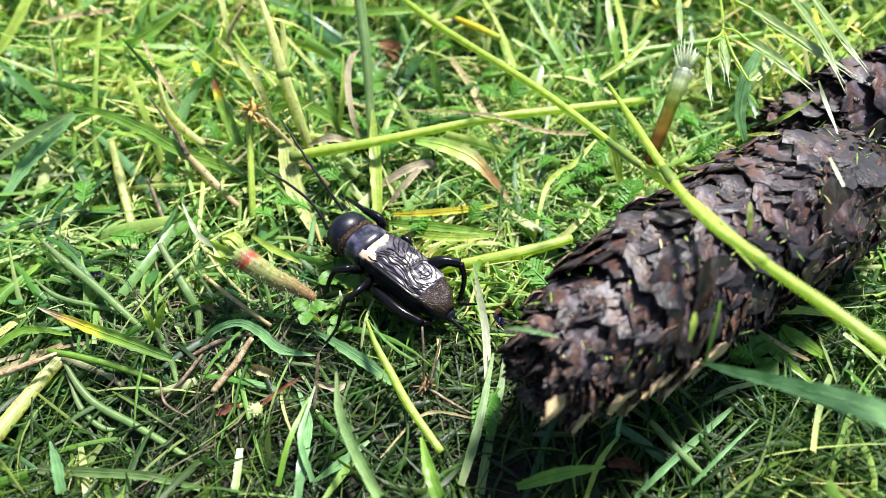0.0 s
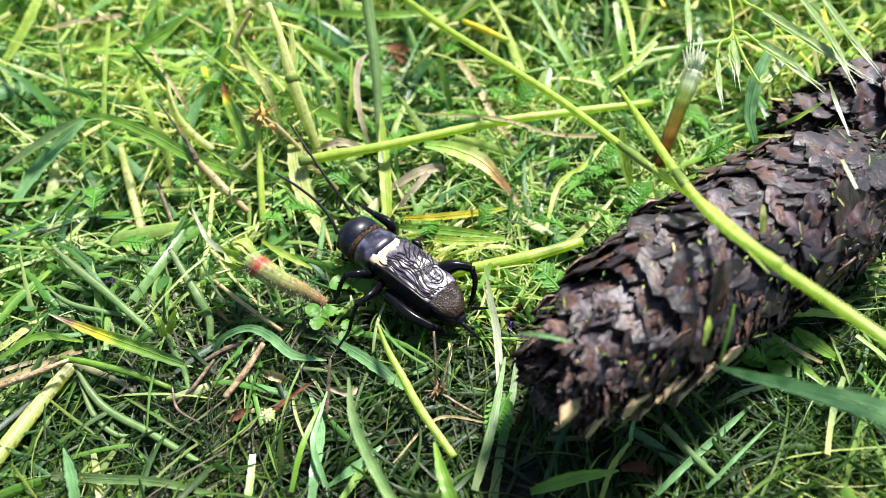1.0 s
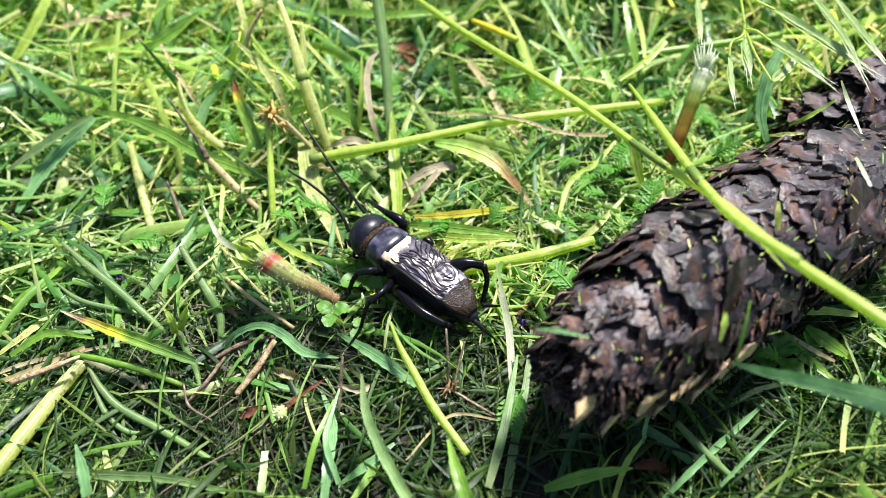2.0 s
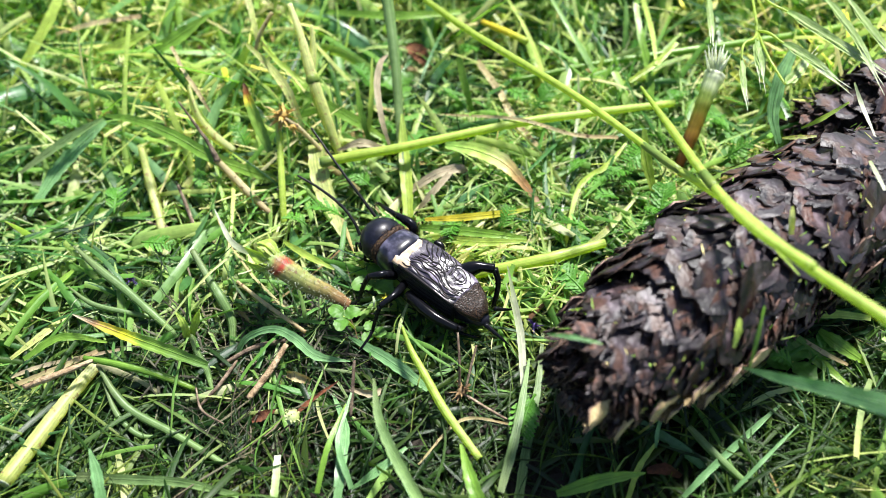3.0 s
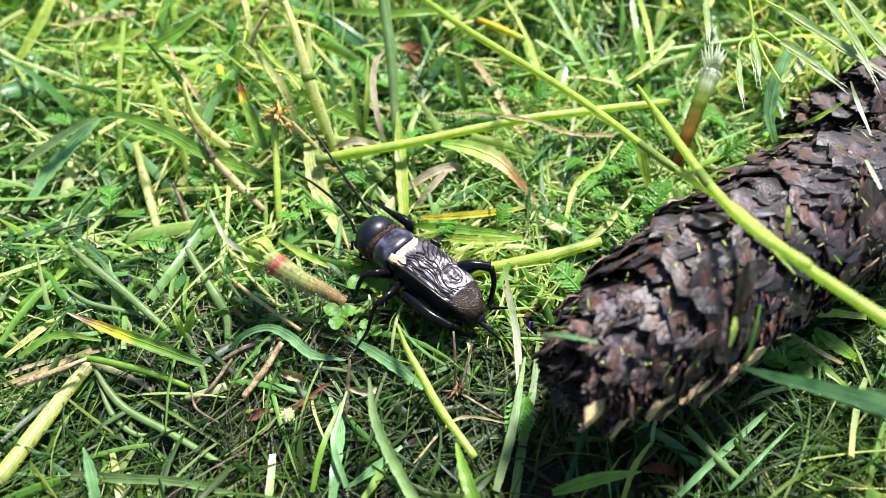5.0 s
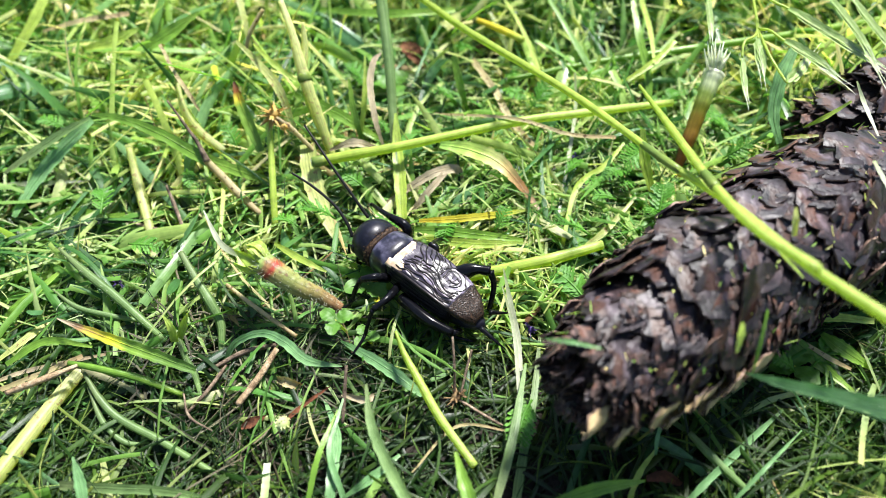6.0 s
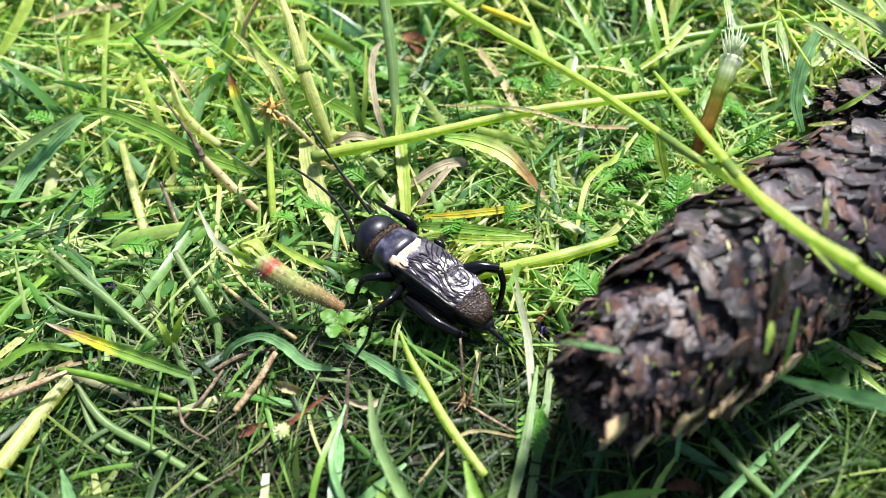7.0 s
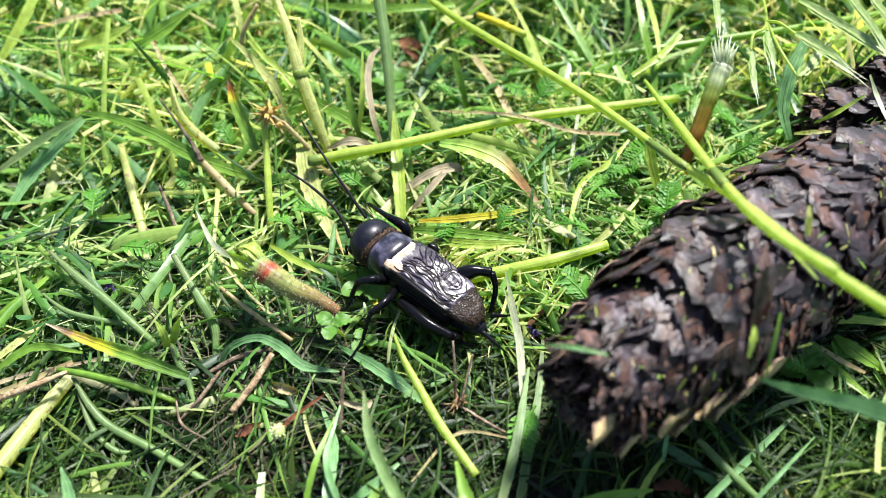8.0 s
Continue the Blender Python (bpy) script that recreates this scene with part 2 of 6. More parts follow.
# Shade between the scales is painted into the core as near black.
M_CORE_SHADE = rough_bark("cone_core_shade", (0.004, 0.0028, 0.0024), (0.016, 0.010, 0.0075), (0.045, 0.026, 0.018), 700.0, 0.9, 0.0012)
M_BLACK = shell("black_cuticle", (0.005, 0.0055, 0.010), (0.014, 0.015, 0.026), 0.36, 0.1, 0.25, 1200.0)
M_LEG = shell("black_leg_cuticle", (0.003, 0.003, 0.004), (0.006, 0.006, 0.008), 0.2, 0.0, 0.3)
M_SHIELD = shell("neck_shield_cuticle", (0.007, 0.007, 0.014), (0.11, 0.104, 0.155), 0.30, 0.5, 1.0, 520.0)
M_COLLAR = shell("brown_collar_fuzz", (0.018, 0.010, 0.006), (0.085, 0.048, 0.024), 0.7, 0.0, 0.8, 2500.0)
M_CREAM = shell("cream_wing_base", (0.42, 0.31, 0.20), (0.80, 0.74, 0.66), 0.4, 0.1, 0.5, 900.0)
M_VEIN = shell("dark_wing_vein", (0.006, 0.005, 0.005), (0.016, 0.012, 0.011), 0.3, 0.2, 0.2)
M_FLANK = shell("black_wing_flank", (0.004, 0.0035, 0.004), (0.012, 0.010, 0.010), 0.3, 0.1, 0.3)
M_FEELER = shell("feeler", (0.006, 0.006, 0.006), (0.015, 0.013, 0.012), 0.4, 0.1, 0.2)


def wing_skin():
    m, n, l, p, out = shader("wing_membrane")
    fine = noisy(n, l, 1500.0, 3.0)
    flow = noisy(n, l, 620.0, 2.5, (0.35, 1.3, 1.0))
    r = ramp(n, [(0.34, (0.010, 0.008, 0.010)), (0.50, (0.045, 0.037, 0.052)), (0.68, (0.165, 0.14, 0.20))])
    l.new(flow, r.inputs[0])
    l.new(r.outputs[0], p.inputs["Base Color"])
    p.inputs["Roughness"].default_value = 0.27
    p.inputs["Specular IOR Level"].default_value = 0.55
    p.inputs["Coat Weight"].default_value, p.inputs["Coat Roughness"].default_value = 0.15, 0.3
    b1 = bumped(n, l, fine, (), 0.5, 0.00008)
    b2 = bumped(n, l, flow, (p,), 0.9, 0.00045)
    l.new(b1.outputs[0], b2.inputs["Normal"])
    return m


def tip_skin():
    m, n, l, p, out = shader("netted_wing_tip")
    c = n.new("ShaderNodeTexCoord")
    v = n.new("ShaderNodeTexVoronoi")
    v.feature = "DISTANCE_TO_EDGE"
    v.inputs["Scale"].default_value = 3300.0
    l.new(c.outputs["Object"], v.inputs["Vector"])
    r = ramp(n, [(0.0, (0.085, 0.046, 0.024)), (0.05, (0.022, 0.012, 0.007)), (0.10, (0.003, 0.0025, 0.0025))])
    l.new(v.outputs["Distance"], r.inputs[0])
    l.new(r.outputs[0], p.inputs["Base Color"])
    p.inputs["Roughness"].default_value = 0.38
    p.inputs["Specular IOR Level"].default_value = 0.3
    b = bumped(n, l, v.outputs["Distance"], (p,), 0.9, 0.00016)
    b.invert = True
    return m


M_WING, M_WINGTIP = wing_skin(), tip_skin()



def lawn_soil():
    """Bare soil between the near blades; the far lawn is a green mat."""
    m, n, l, p, out = shader("lawn_soil")
    c = n.new("ShaderNodeTexCoord")
    far = n.new("ShaderNodeVectorMath")
    far.operation = "LENGTH"
    l.new(c.outputs["Object"], far.inputs[0])
    step = ramp(n, [(0.26, (0, 0, 0)), (0.42, (1, 1, 1))])
    l.new(far.outputs["Value"], step.inputs[0])
    soil = ramp(n, [(0.30, (0.006, 0.005, 0.003)), (0.52, (0.02, 0.015, 0.009)), (0.72, (0.045, 0.035, 0.02))])
    l.new(noisy(n, l, 140.0, 5.0), soil.inputs[0])
    green = ramp(n, [(0.3, (0.03, 0.075, 0.015)), (0.5, (0.08, 0.16, 0.03)), (0.7, (0.16, 0.24, 0.05))])
    l.new(noisy(n, l, 90.0, 8.0), green.inputs[0])
    l.new(mixer(n, l, soil.outputs[0], green.outputs[0], step.outputs[0]), p.inputs["Base Color"])
    p.inputs["Roughness"].default_value = 0.9
    bumped(n, l, noisy(n, l, 200.0, 6.0), (p,), 0.8, 0.004)
    return m


M_SOIL = lawn_soil()

# ---- building tools: all lengths in millimetres ----


def mesh_from(name, verts, faces, uvs=None, smooth=True):
    me = bpy.data.meshes.new(name)
    me.from_pydata([(x * MM, y * MM, z * MM) for x, y, z in verts], [], faces)
    if uvs is not None:
        layer = me.uv_layers.new(name="UVMap")
        idx = np.empty(len(me.loops), dtype=np.int32)
        me.loops.foreach_get("vertex_index", idx)
        layer.data.foreach_set("uv", np.asarray(uvs, dtype=np.float32)[idx].ravel())
    me.polygons.foreach_set("use_smooth", [smooth] * len(me.polygons))
    me.update()
    return me


def piece(name, shape, material, parent=None, label=""):
    """One mesh object from (verts, faces, uvs)."""
    me = mesh_from(name, *shape)
    me.materials.append(material)
    ob = new(name, me)
    ob.parent = parent
    if label:
        tagged(ob, label)
    return ob


def smooth_line(pts, count):
    """Catmull-Rom through the points, at even steps of its parameter."""
    p = [Vector(q) for q in pts]
    p = [p[0] * 2 - p[1], *p, p[-1] * 2 - p[-2]]
    out = []
    spans = len(p) - 3
    for k in range(count):
        u = k / (count - 1) * spans
        i = min(int(u), spans - 1)
        t = u - i
        a, b, c, d = p[i : i + 4]
        out.append(0.5 * (2 * b + (c - a) * t + (2 * a - 5 * b + 4 * c - d) * t * t + (3 * b - a - 3 * c + d) * t**3))
    return out


def spread(values, count):
    v = np.atleast_1d(np.asarray(values, float))
    return np.interp(np.linspace(0, 1, count), np.linspace(0, 1, len(v)), v) if len(v) > 1 else np.full(count, v[0])


def rings(line, facing, section, wide, thick, twist=0.0):
    """A closed section carried along a line. section: (across, up) pairs."""
    verts, faces, uvs = [], [], []
    k, n = len(section), len(line)
    for i, c in enumerate(line):
        tan = (line[min(i + 1, n - 1)] - line[max(i - 1, 0)]).normalized()
        side = tan.cross(facing)
        side = side.normalized() if side.length > 1e-4 else tan.orthogonal().normalized()
        side = Matrix.Rotation(twist * i / (n - 1), 3, tan) @ side
        up = side.cross(tan)
        for j, (a, b) in enumerate(section):
            verts.append(c + side * (a * wide[i]) + up * (b * thick[i]))
            uvs.append((a * 0.5 + 0.5, i / (n - 1)))
    for i in range(n - 1):
        for j in range(k):
            faces.append((i * k + j, i * k + (j + 1) % k, (i + 1) * k + (j + 1) % k, (i + 1) * k + j))
    faces.append(tuple(reversed(range(k))))
    faces.append(tuple(range((n - 1) * k, n * k)))
    return verts, faces, uvs


def joined(*shapes):
    verts, faces, uvs = [], [], []
    for v, f, u in shapes:
        o = len(verts)
        verts += v
        uvs += u
        faces += [tuple(i + o for i in q) for q in f]
    return verts, faces, uvs


SKYWARD = Vector((0.0, -0.62, 0.78))
ROUND = [(math.cos(a * math.tau / 10), math.sin(a * math.tau / 10)) for a in range(10)]


def stem_shape(pts, width, nodes=(), count=0, ridges=0.06, seed=0):
    """A round stem with slight ribs and swollen nodes at the given shares of its length."""
    count = count or max(10, 7 * len(pts))
    line, w = smooth_line(pts, count), spread(width, count) / 2
    rnd = random.Random(seed)
    for i in range(count):
        w[i] *= 1 + rnd.uniform(-0.05, 0.05)
        for at in nodes:
            w[i] *= 1 + 0.35 * math.exp(-(((i / (count - 1) - at) * count / 1.1) ** 2))
    section = [(a * (1 + ridges * (-1) ** j), b * (1 + ridges * (-1) ** j)) for j, (a, b) in enumerate(ROUND)]
    return rings(line, SKYWARD, section, w, w)


def blade_shape(pts, width, fold=0.18, thick=0.16, twist=0.0, count=0, facing=None, seed=0):
    """A leaf blade: an upper and a lower skin, a midrib groove and a slightly wavy edge."""
    count = count or max(14, 8 * len(pts))
    line, w = smooth_line(pts, count), spread(width, count) / 2
    rnd = random.Random(seed)
    ph = rnd.uniform(0, 6)
    front = Vector(facing) if facing else SKYWARD
    across = (-1, -0.5, 0, 0.5, 1)
    top, low, uvs = [], [], []
    for i, c in enumerate(line):
        tan = (line[min(i + 1, count - 1)] - line[max(i - 1, 0)]).normalized()
        side = tan.cross(front)
        side = side.normalized() if side.length > 1e-4 else tan.orthogonal().normalized()
        side = Matrix.Rotation(twist * i / (count - 1), 3, tan) @ side
        up = side.cross(tan)
        half = w[i] * (1 + 0.06 * math.sin(i * 1.7 + ph) + rnd.uniform(-0.04, 0.04))
        wave = 0.10 * math.sin(i * 0.9 + ph)
        for a in across:
            p = c + side * (a * half) + up * (half * (fold * abs(a) ** 1.5 + wave * a))
            top.append(p)
            low.append(p - up * (thick * (1 - 0.93 * abs(a))))
            uvs.append((a * 0.5 + 0.5, i / (count - 1)))
    n, faces = len(top), []
    for i in range(count - 1):
        for j in range(4):
            a = i * 5 + j
            faces.append((a, a + 1, a + 6, a + 5))
            faces.append((n + a, n + a + 5, n + a + 6, n + a + 1))
    for a in range(0, n - 5, 5):
        faces.append((a, a + 5, n + a + 5, n + a))
        faces.append((a + 4, n + a + 4, n + a + 9, a + 9))
    # the thin side faces keep corners of their own
    verts, uv, out, skins = top + low, uvs + uvs, [], (count - 1) * 8
    for f in faces[:skins]:
        out.append(f)
    for f in faces[skins:]:
        o = len(verts)
        verts = verts + [verts[k] for k in f]
        uv = uv + [uv[k] for k in f]
        out.append((o, o + 1, o + 2, o + 3))
    return verts, out, uv


def hairs(pts, width, count, long, seed=3):
    """Fine short hairs standing off a stem."""
    rnd = random.Random(seed)
    line, w = smooth_line(pts, 40), spread(width, 40) / 2
    parts = []
    for k in range(count):
        i = rnd.randrange(1, 39)
        tan = (line[i + 1] - line[i - 1]).normalized()
        out = (Matrix.Rotation(rnd.uniform(0, math.tau), 3, tan) @ tan.orthogonal()).normalized()
        a = line[i] + out * w[i] * 0.9
        e = a + (out + tan * rnd.uniform(-0.5, 0.5)).normalized() * long * rnd.uniform(0.5, 1.2)
        parts.append(rings([a, e], tan, [(1, 0), (-0.5, 0.8), (-0.5, -0.8)], [0.018, 0.006], [0.018, 0.006]))
    return joined(*parts)


# Lines of the things that lie on the lawn: the turf is pressed down under them.
LAID = []


def plant(name, label, at, category, group=""):
    """The empty root of a thing made of parts."""
    ob = new(name, None)
    ob.location = [c * MM for c in at]
    return tagged(ob, label, category, group)


def under(root, name, shape, material, label=""):
    """A part of a thing, its shape given in the world's millimetres."""
    o = root.location / MM
    v, f, u = shape
    return piece(name, ([p - o for p in v], f, u), material, root, label)


def stem(name, label, pts, width, material, nodes=(), category="grass", fuzz=0):
    seed = len(bpy.data.objects)
    root = plant(name, label, pts[0], category)
    under(root, "stem", stem_shape(pts, width, (), seed=seed), material)
    line, w = smooth_line(pts, 60), spread(width, 60)
    LAID.append((line[::5], 0.5 * float(np.mean(w))))
    if fuzz:
        tagged(under(root, "fuzz", hairs(pts, width, fuzz, 0.45), M_FIBRE, "fine pale hairs"), kind="stuff")
    for at in nodes:
        i = min(57, max(2, int(at * 59)))
        under(root, "node", rings(line[i - 2 : i + 3], SKYWARD, ROUND, [w[i] * q for q in (0.50, 0.56, 0.59, 0.56, 0.50)], [w[i] * q for q in (0.50, 0.56, 0.59, 0.56, 0.50)]), M_NODE, "swollen darker joint")
    if max(width) > 1.1 and category == "grass":
        tan = (line[0] - line[1]).normalized()
        end = [line[0] + tan * 0.01, line[0] + tan * 0.12]
        under(root, "cut_end", rings(end, SKYWARD, ROUND, [w[0] * 0.5, w[0] * 0.42], [w[0] * 0.5, w[0] * 0.42]), M_WHITE, "pale frayed cut end")
    return root


def blade(name, label, pts, width, material, fold=0.18, twist=0.0, category="grass", facing=None, fuzz=0):
    seed = len(bpy.data.objects)
    root = plant(name, label, pts[0], category)
    under(root, "blade", blade_shape(pts, width, fold, 0.16, twist, 0, facing, seed), material)
    line, w = smooth_line(pts, 40), spread(width, 40)
    LAID.append((line[::4], 0.5 * float(np.mean(w))))
    if fuzz:
        tagged(under(root, "fuzz", hairs(pts, [x * 0.8 for x in width], fuzz // 2, 0.35), M_FIBRE, "fine pale hairs"), kind="stuff")
    if max(width) > 1.0 and not twist:
        rib = [p + SKYWARD * 0.03 for p in line[:-4]]
        under(root, "midrib", rings(rib, SKYWARD, ROUND[::2], np.maximum(w[:-4] * 0.045, 0.04), np.maximum(w[:-4] * 0.03, 0.03)), material)
    return root


# ---- ground ----


def ground_z(x, y):
    near = math.exp(-((x / 160) ** 2 + ((y - 80) / 160) ** 2))
    return -9.0 + near * (0.035 * x + 2.2 * noise.noise(Vector((x / 28, y / 28, 0.0))) + 0.8 * noise.noise(Vector((x / 7, y / 7, 3.0))))


def ground():
    bm = bmesh.new()
    steps = [-40000, -8000, -2000, -700, -380] + list(range(-240, 241, 5)) + [380, 700, 2000, 8000, 40000]
    grid = [[bm.verts.new((x * MM, (y + 80) * MM, ground_z(x, y + 80) * MM)) for x in steps] for y in steps]
    for j in range(len(steps) - 1):
        for i in range(len(steps) - 1):
            bm.faces.new((grid[j][i], grid[j][i + 1], grid[j + 1][i + 1], grid[j + 1][i])).smooth = True
    me = bpy.data.meshes.new("ground")
    bm.to_mesh(me)
    me.materials.append(M_SOIL)
    return tagged(new("ground", me), "dark crumbly soil under a mown lawn", "ground", kind="structure")


ground()

# Where the cricket lies and the cone rests: grass keeps low there.
CRICKET = (Vector((1.9, 58.4)), Vector((-15.8, 74.5)))
CONE_TIP, CONE_WAY = Vector((9.4, 42.5, 8.3)), Vector((0.757, 0.650, 0.06)).normalized()
CONE_BEND = Vector((0.652, -0.758, -1.02)) * 0.00167
CONE_FORM = [(0, 3.8), (2, 5.4), (5, 6.8), (10, 8.2), (17, 9.9), (27, 10.1), (35, 10.3), (44, 11.0), (54, 9.4), (64, 5.5)]


def segment_gap(x, y, a, b):
    """Distance in plan from points to a segment."""
    d = b - a
    t = np.clip(((x - a.x) * d.x + (y - a.y) * d.y) / d.length_squared, 0, 1)
    return np.hypot(x - a.x - t * d.x, y - a.y - t * d.y)


def ceiling_over(x, y):
    """The height that low grass may reach."""
    tail, head = CRICKET
    top = np.full_like(x, 60.0)
    # in front of the insect, towards the viewer, blades stay lower still
    g = segment_gap(x, y, tail, head)
    top = np.minimum(top, -3.6 + np.maximum(0, g - 2.6) * 0.75)
    g2 = segment_gap(x, y + 4.0, tail, head)
    top = np.minimum(top, -3.2 + np.maximum(0, g2 - 3.0) * 0.8)
    a = CONE_TIP.to_2d()
    mid, end = ((CONE_TIP + CONE_WAY * q + CONE_BEND * q * q).to_2d() for q in (30, 64))
    g = np.minimum(segment_gap(x, y, a, mid), segment_gap(x, y, mid, end))
    top = np.minimum(top, -4.0 + np.maximum(0, g - 7.0) * 1.2)
    return top


def pressed(p):
    """True for the points that lie clear of the laid stems and blades."""
    sx, sy, sz, sr = np.array([(q.x, q.y, q.z, r) for line, r in LAID for q in line]).T
    ok = np.ones(len(p), bool)
    for a in range(0, len(p), 4000):
        c = p[a : a + 4000]
        g = np.hypot(c[:, :1] - sx, c[:, 1:2] - sy)
        ok[a : a + 4000] = (c[:, 2:] < sz - 0.1 + np.maximum(0, g - sr - 0.2) * 1.6).all(1)
    return ok


def worn_lawn(x, y):
    """How dense the lawn stands: some hollows in it are thin."""
    a = np.exp(-(((x - 32) / 34) ** 2 + ((y - 35) / 13) ** 4))
    b = np.exp(-(((x + 32) / 30) ** 2 + ((y - 42) / 16) ** 4))
    c = np.exp(-(((x - 3) / 10) ** 2 + ((y - 49) / 14) ** 2))
    d = np.exp(-(((x + 8) / 30) ** 2 + ((y - 40) / 9) ** 4))
    e = np.exp(-(((x - 28) / 34) ** 4 + ((y - 122) / 15) ** 4))
    f = np.exp(-(((x + 3) / 7) ** 2 + ((y - 107) / 6) ** 2)) + np.exp(-(((x + 80) / 9) ** 2 + ((y - 123) / 6) ** 2))
    # tufts with hollows between them
    tuft = np.sin(x / 5.1 + 1.3 * np.sin(y / 7.0)) * np.sin(y / 6.3 + 1.7 * np.sin(x / 8.7))
    return np.clip(1 - 0.6 * a - 0.62 * b - 0.85 * c - 0.4 * d - 0.72 * e - 0.9 * f, 0.06, 1) * np.clip(0.75 + 0.6 * tuft, 0.12, 1)


def turf(name, label, material, count, seed, region, length, width, lift, rise, bend, z0, segs=5, close=True, near=0, hole=None, category="grass", blunt=0.0):
    """Many blades in one mesh. rise: first slope in degrees; bend: degrees over the whole length; near: where it thins out; blunt: share of cut tips."""
    rng = np.random.default_rng(seed)
    x0, x1, y0, y1 = region
    x, y = rng.uniform(x0, x1, count), rng.uniform(y0, y1, count)
    gz = np.array([ground_z(a, b) for a, b in zip(x, y)])
    L, W = rng.uniform(*length, count) * rng.uniform(0.6, 1.15, count), rng.uniform(*width, count) * rng.lognormal(-0.08, 0.32, count)
    az, el = rng.uniform(0, math.tau, count), np.radians(rng.uniform(*rise, count))
    bd, turn = np.radians(rng.uniform(*bend, count)), rng.normal(0, 0.5, count)
    roll = rng.uniform(-0.9, 0.9, count)
    z = gz + rng.uniform(*lift, count) + z0
    thin = rng.uniform(0, 1, count) < np.clip((y - near) / 45, 0.2, 1) if near else np.ones(count, bool)
    P, S = [np.stack([x, y, z], 1)], []
    for k in range(segs):
        t = (k + 0.5) / segs
        e, a = el - bd * t, az + turn * t
        d = np.stack([np.cos(e) * np.cos(a), np.cos(e) * np.sin(a), np.sin(e)], 1)
        P.append(P[-1] + d * (L / segs)[:, None])
        flat = np.stack([-np.sin(a), np.cos(a), 0 * a], 1)
        r = roll + 0.7 * t * turn
        up = np.cross(flat, d)
        S.append(flat * np.cos(r)[:, None] + up * np.sin(r)[:, None])
    S.append(S[-1])
    keep = thin.copy()
    if close and material is not M_LOW_SHADE:
        keep &= rng.uniform(0, 1, count) < worn_lawn(x, y)
    if hole:
        keep &= (x < hole[0]) | (x > hole[1]) | (y < hole[2]) | (y > hole[3])
    for p in P:
        keep &= p[:, 2] < ceiling_over(p[:, 0], p[:, 1])
    for p in P[1:]:
        keep &= p[:, 2] > gz - 3
    if close:
        for p in P[1:] if segs < 6 else P[1::2]:
            idx = np.flatnonzero(keep)
            keep[idx[~pressed(p[idx])]] = False
    n = int(keep.sum())
    cut = (rng.uniform(0, 1, count) < blunt)[keep] * 0.8
    rows, uv = [], []
    taper = [min(1.0, 0.65 + 1.4 * t) * (1 - max(0.0, (t - 0.35) / 0.65) ** 1.6 * 0.93) for t in np.linspace(0, 1, segs + 1)]
    for k in range(segs + 1):
        p, s, w = P[k][keep], S[k][keep], (W[keep] * np.maximum(taper[k], cut * (0.6 + 0.4 * min(1.0, 3 * k / segs))) / 2)[:, None]
        d = (P[min(k + 1, segs)] - P[max(k - 1, 0)])[keep]
        up = np.cross(s, d)
        up /= np.linalg.norm(up, axis=1, keepdims=True) + 1e-9
        rows += [p - s * w + up * w * 0.4, p, p + s * w + up * w * 0.4]
        uv += [np.tile((u, k / segs), (n, 1)) for u in (0.0, 0.5, 1.0)]
    V = np.stack(rows, 1).reshape(-1, 3) * MM
    U = np.stack(uv, 1).reshape(-1, 2)
    per = 3 * (segs + 1)
    quad = np.array([(3 * k + j, 3 * k + j + 1, 3 * k + j + 4, 3 * k + j + 3) for k in range(segs) for j in (0, 1)])
    F = (np.arange(n)[:, None, None] * per + quad[None]).reshape(-1)
    me = bpy.data.meshes.new(name)
    me.vertices.add(len(V))
    me.vertices.foreach_set("co", V.astype(np.float32).ravel())
    me.loops.add(len(F))
    me.loops.foreach_set("vertex_index", F.astype(np.int32))
    me.polygons.add(len(F) // 4)
    me.polygons.foreach_set("loop_start", np.arange(0, len(F), 4, dtype=np.int32))
    me.polygons.foreach_set("use_smooth", np.ones(len(F) // 4, bool))
    layer = me.uv_layers.new(name="UVMap")
    layer.data.foreach_set("uv", U[F].astype(np.float32).ravel())
    me.update(calc_edges=True)
    me.materials.append(material)
    return tagged(new(name, me), label, category, kind="stuff")


# ---- the spruce cones ----


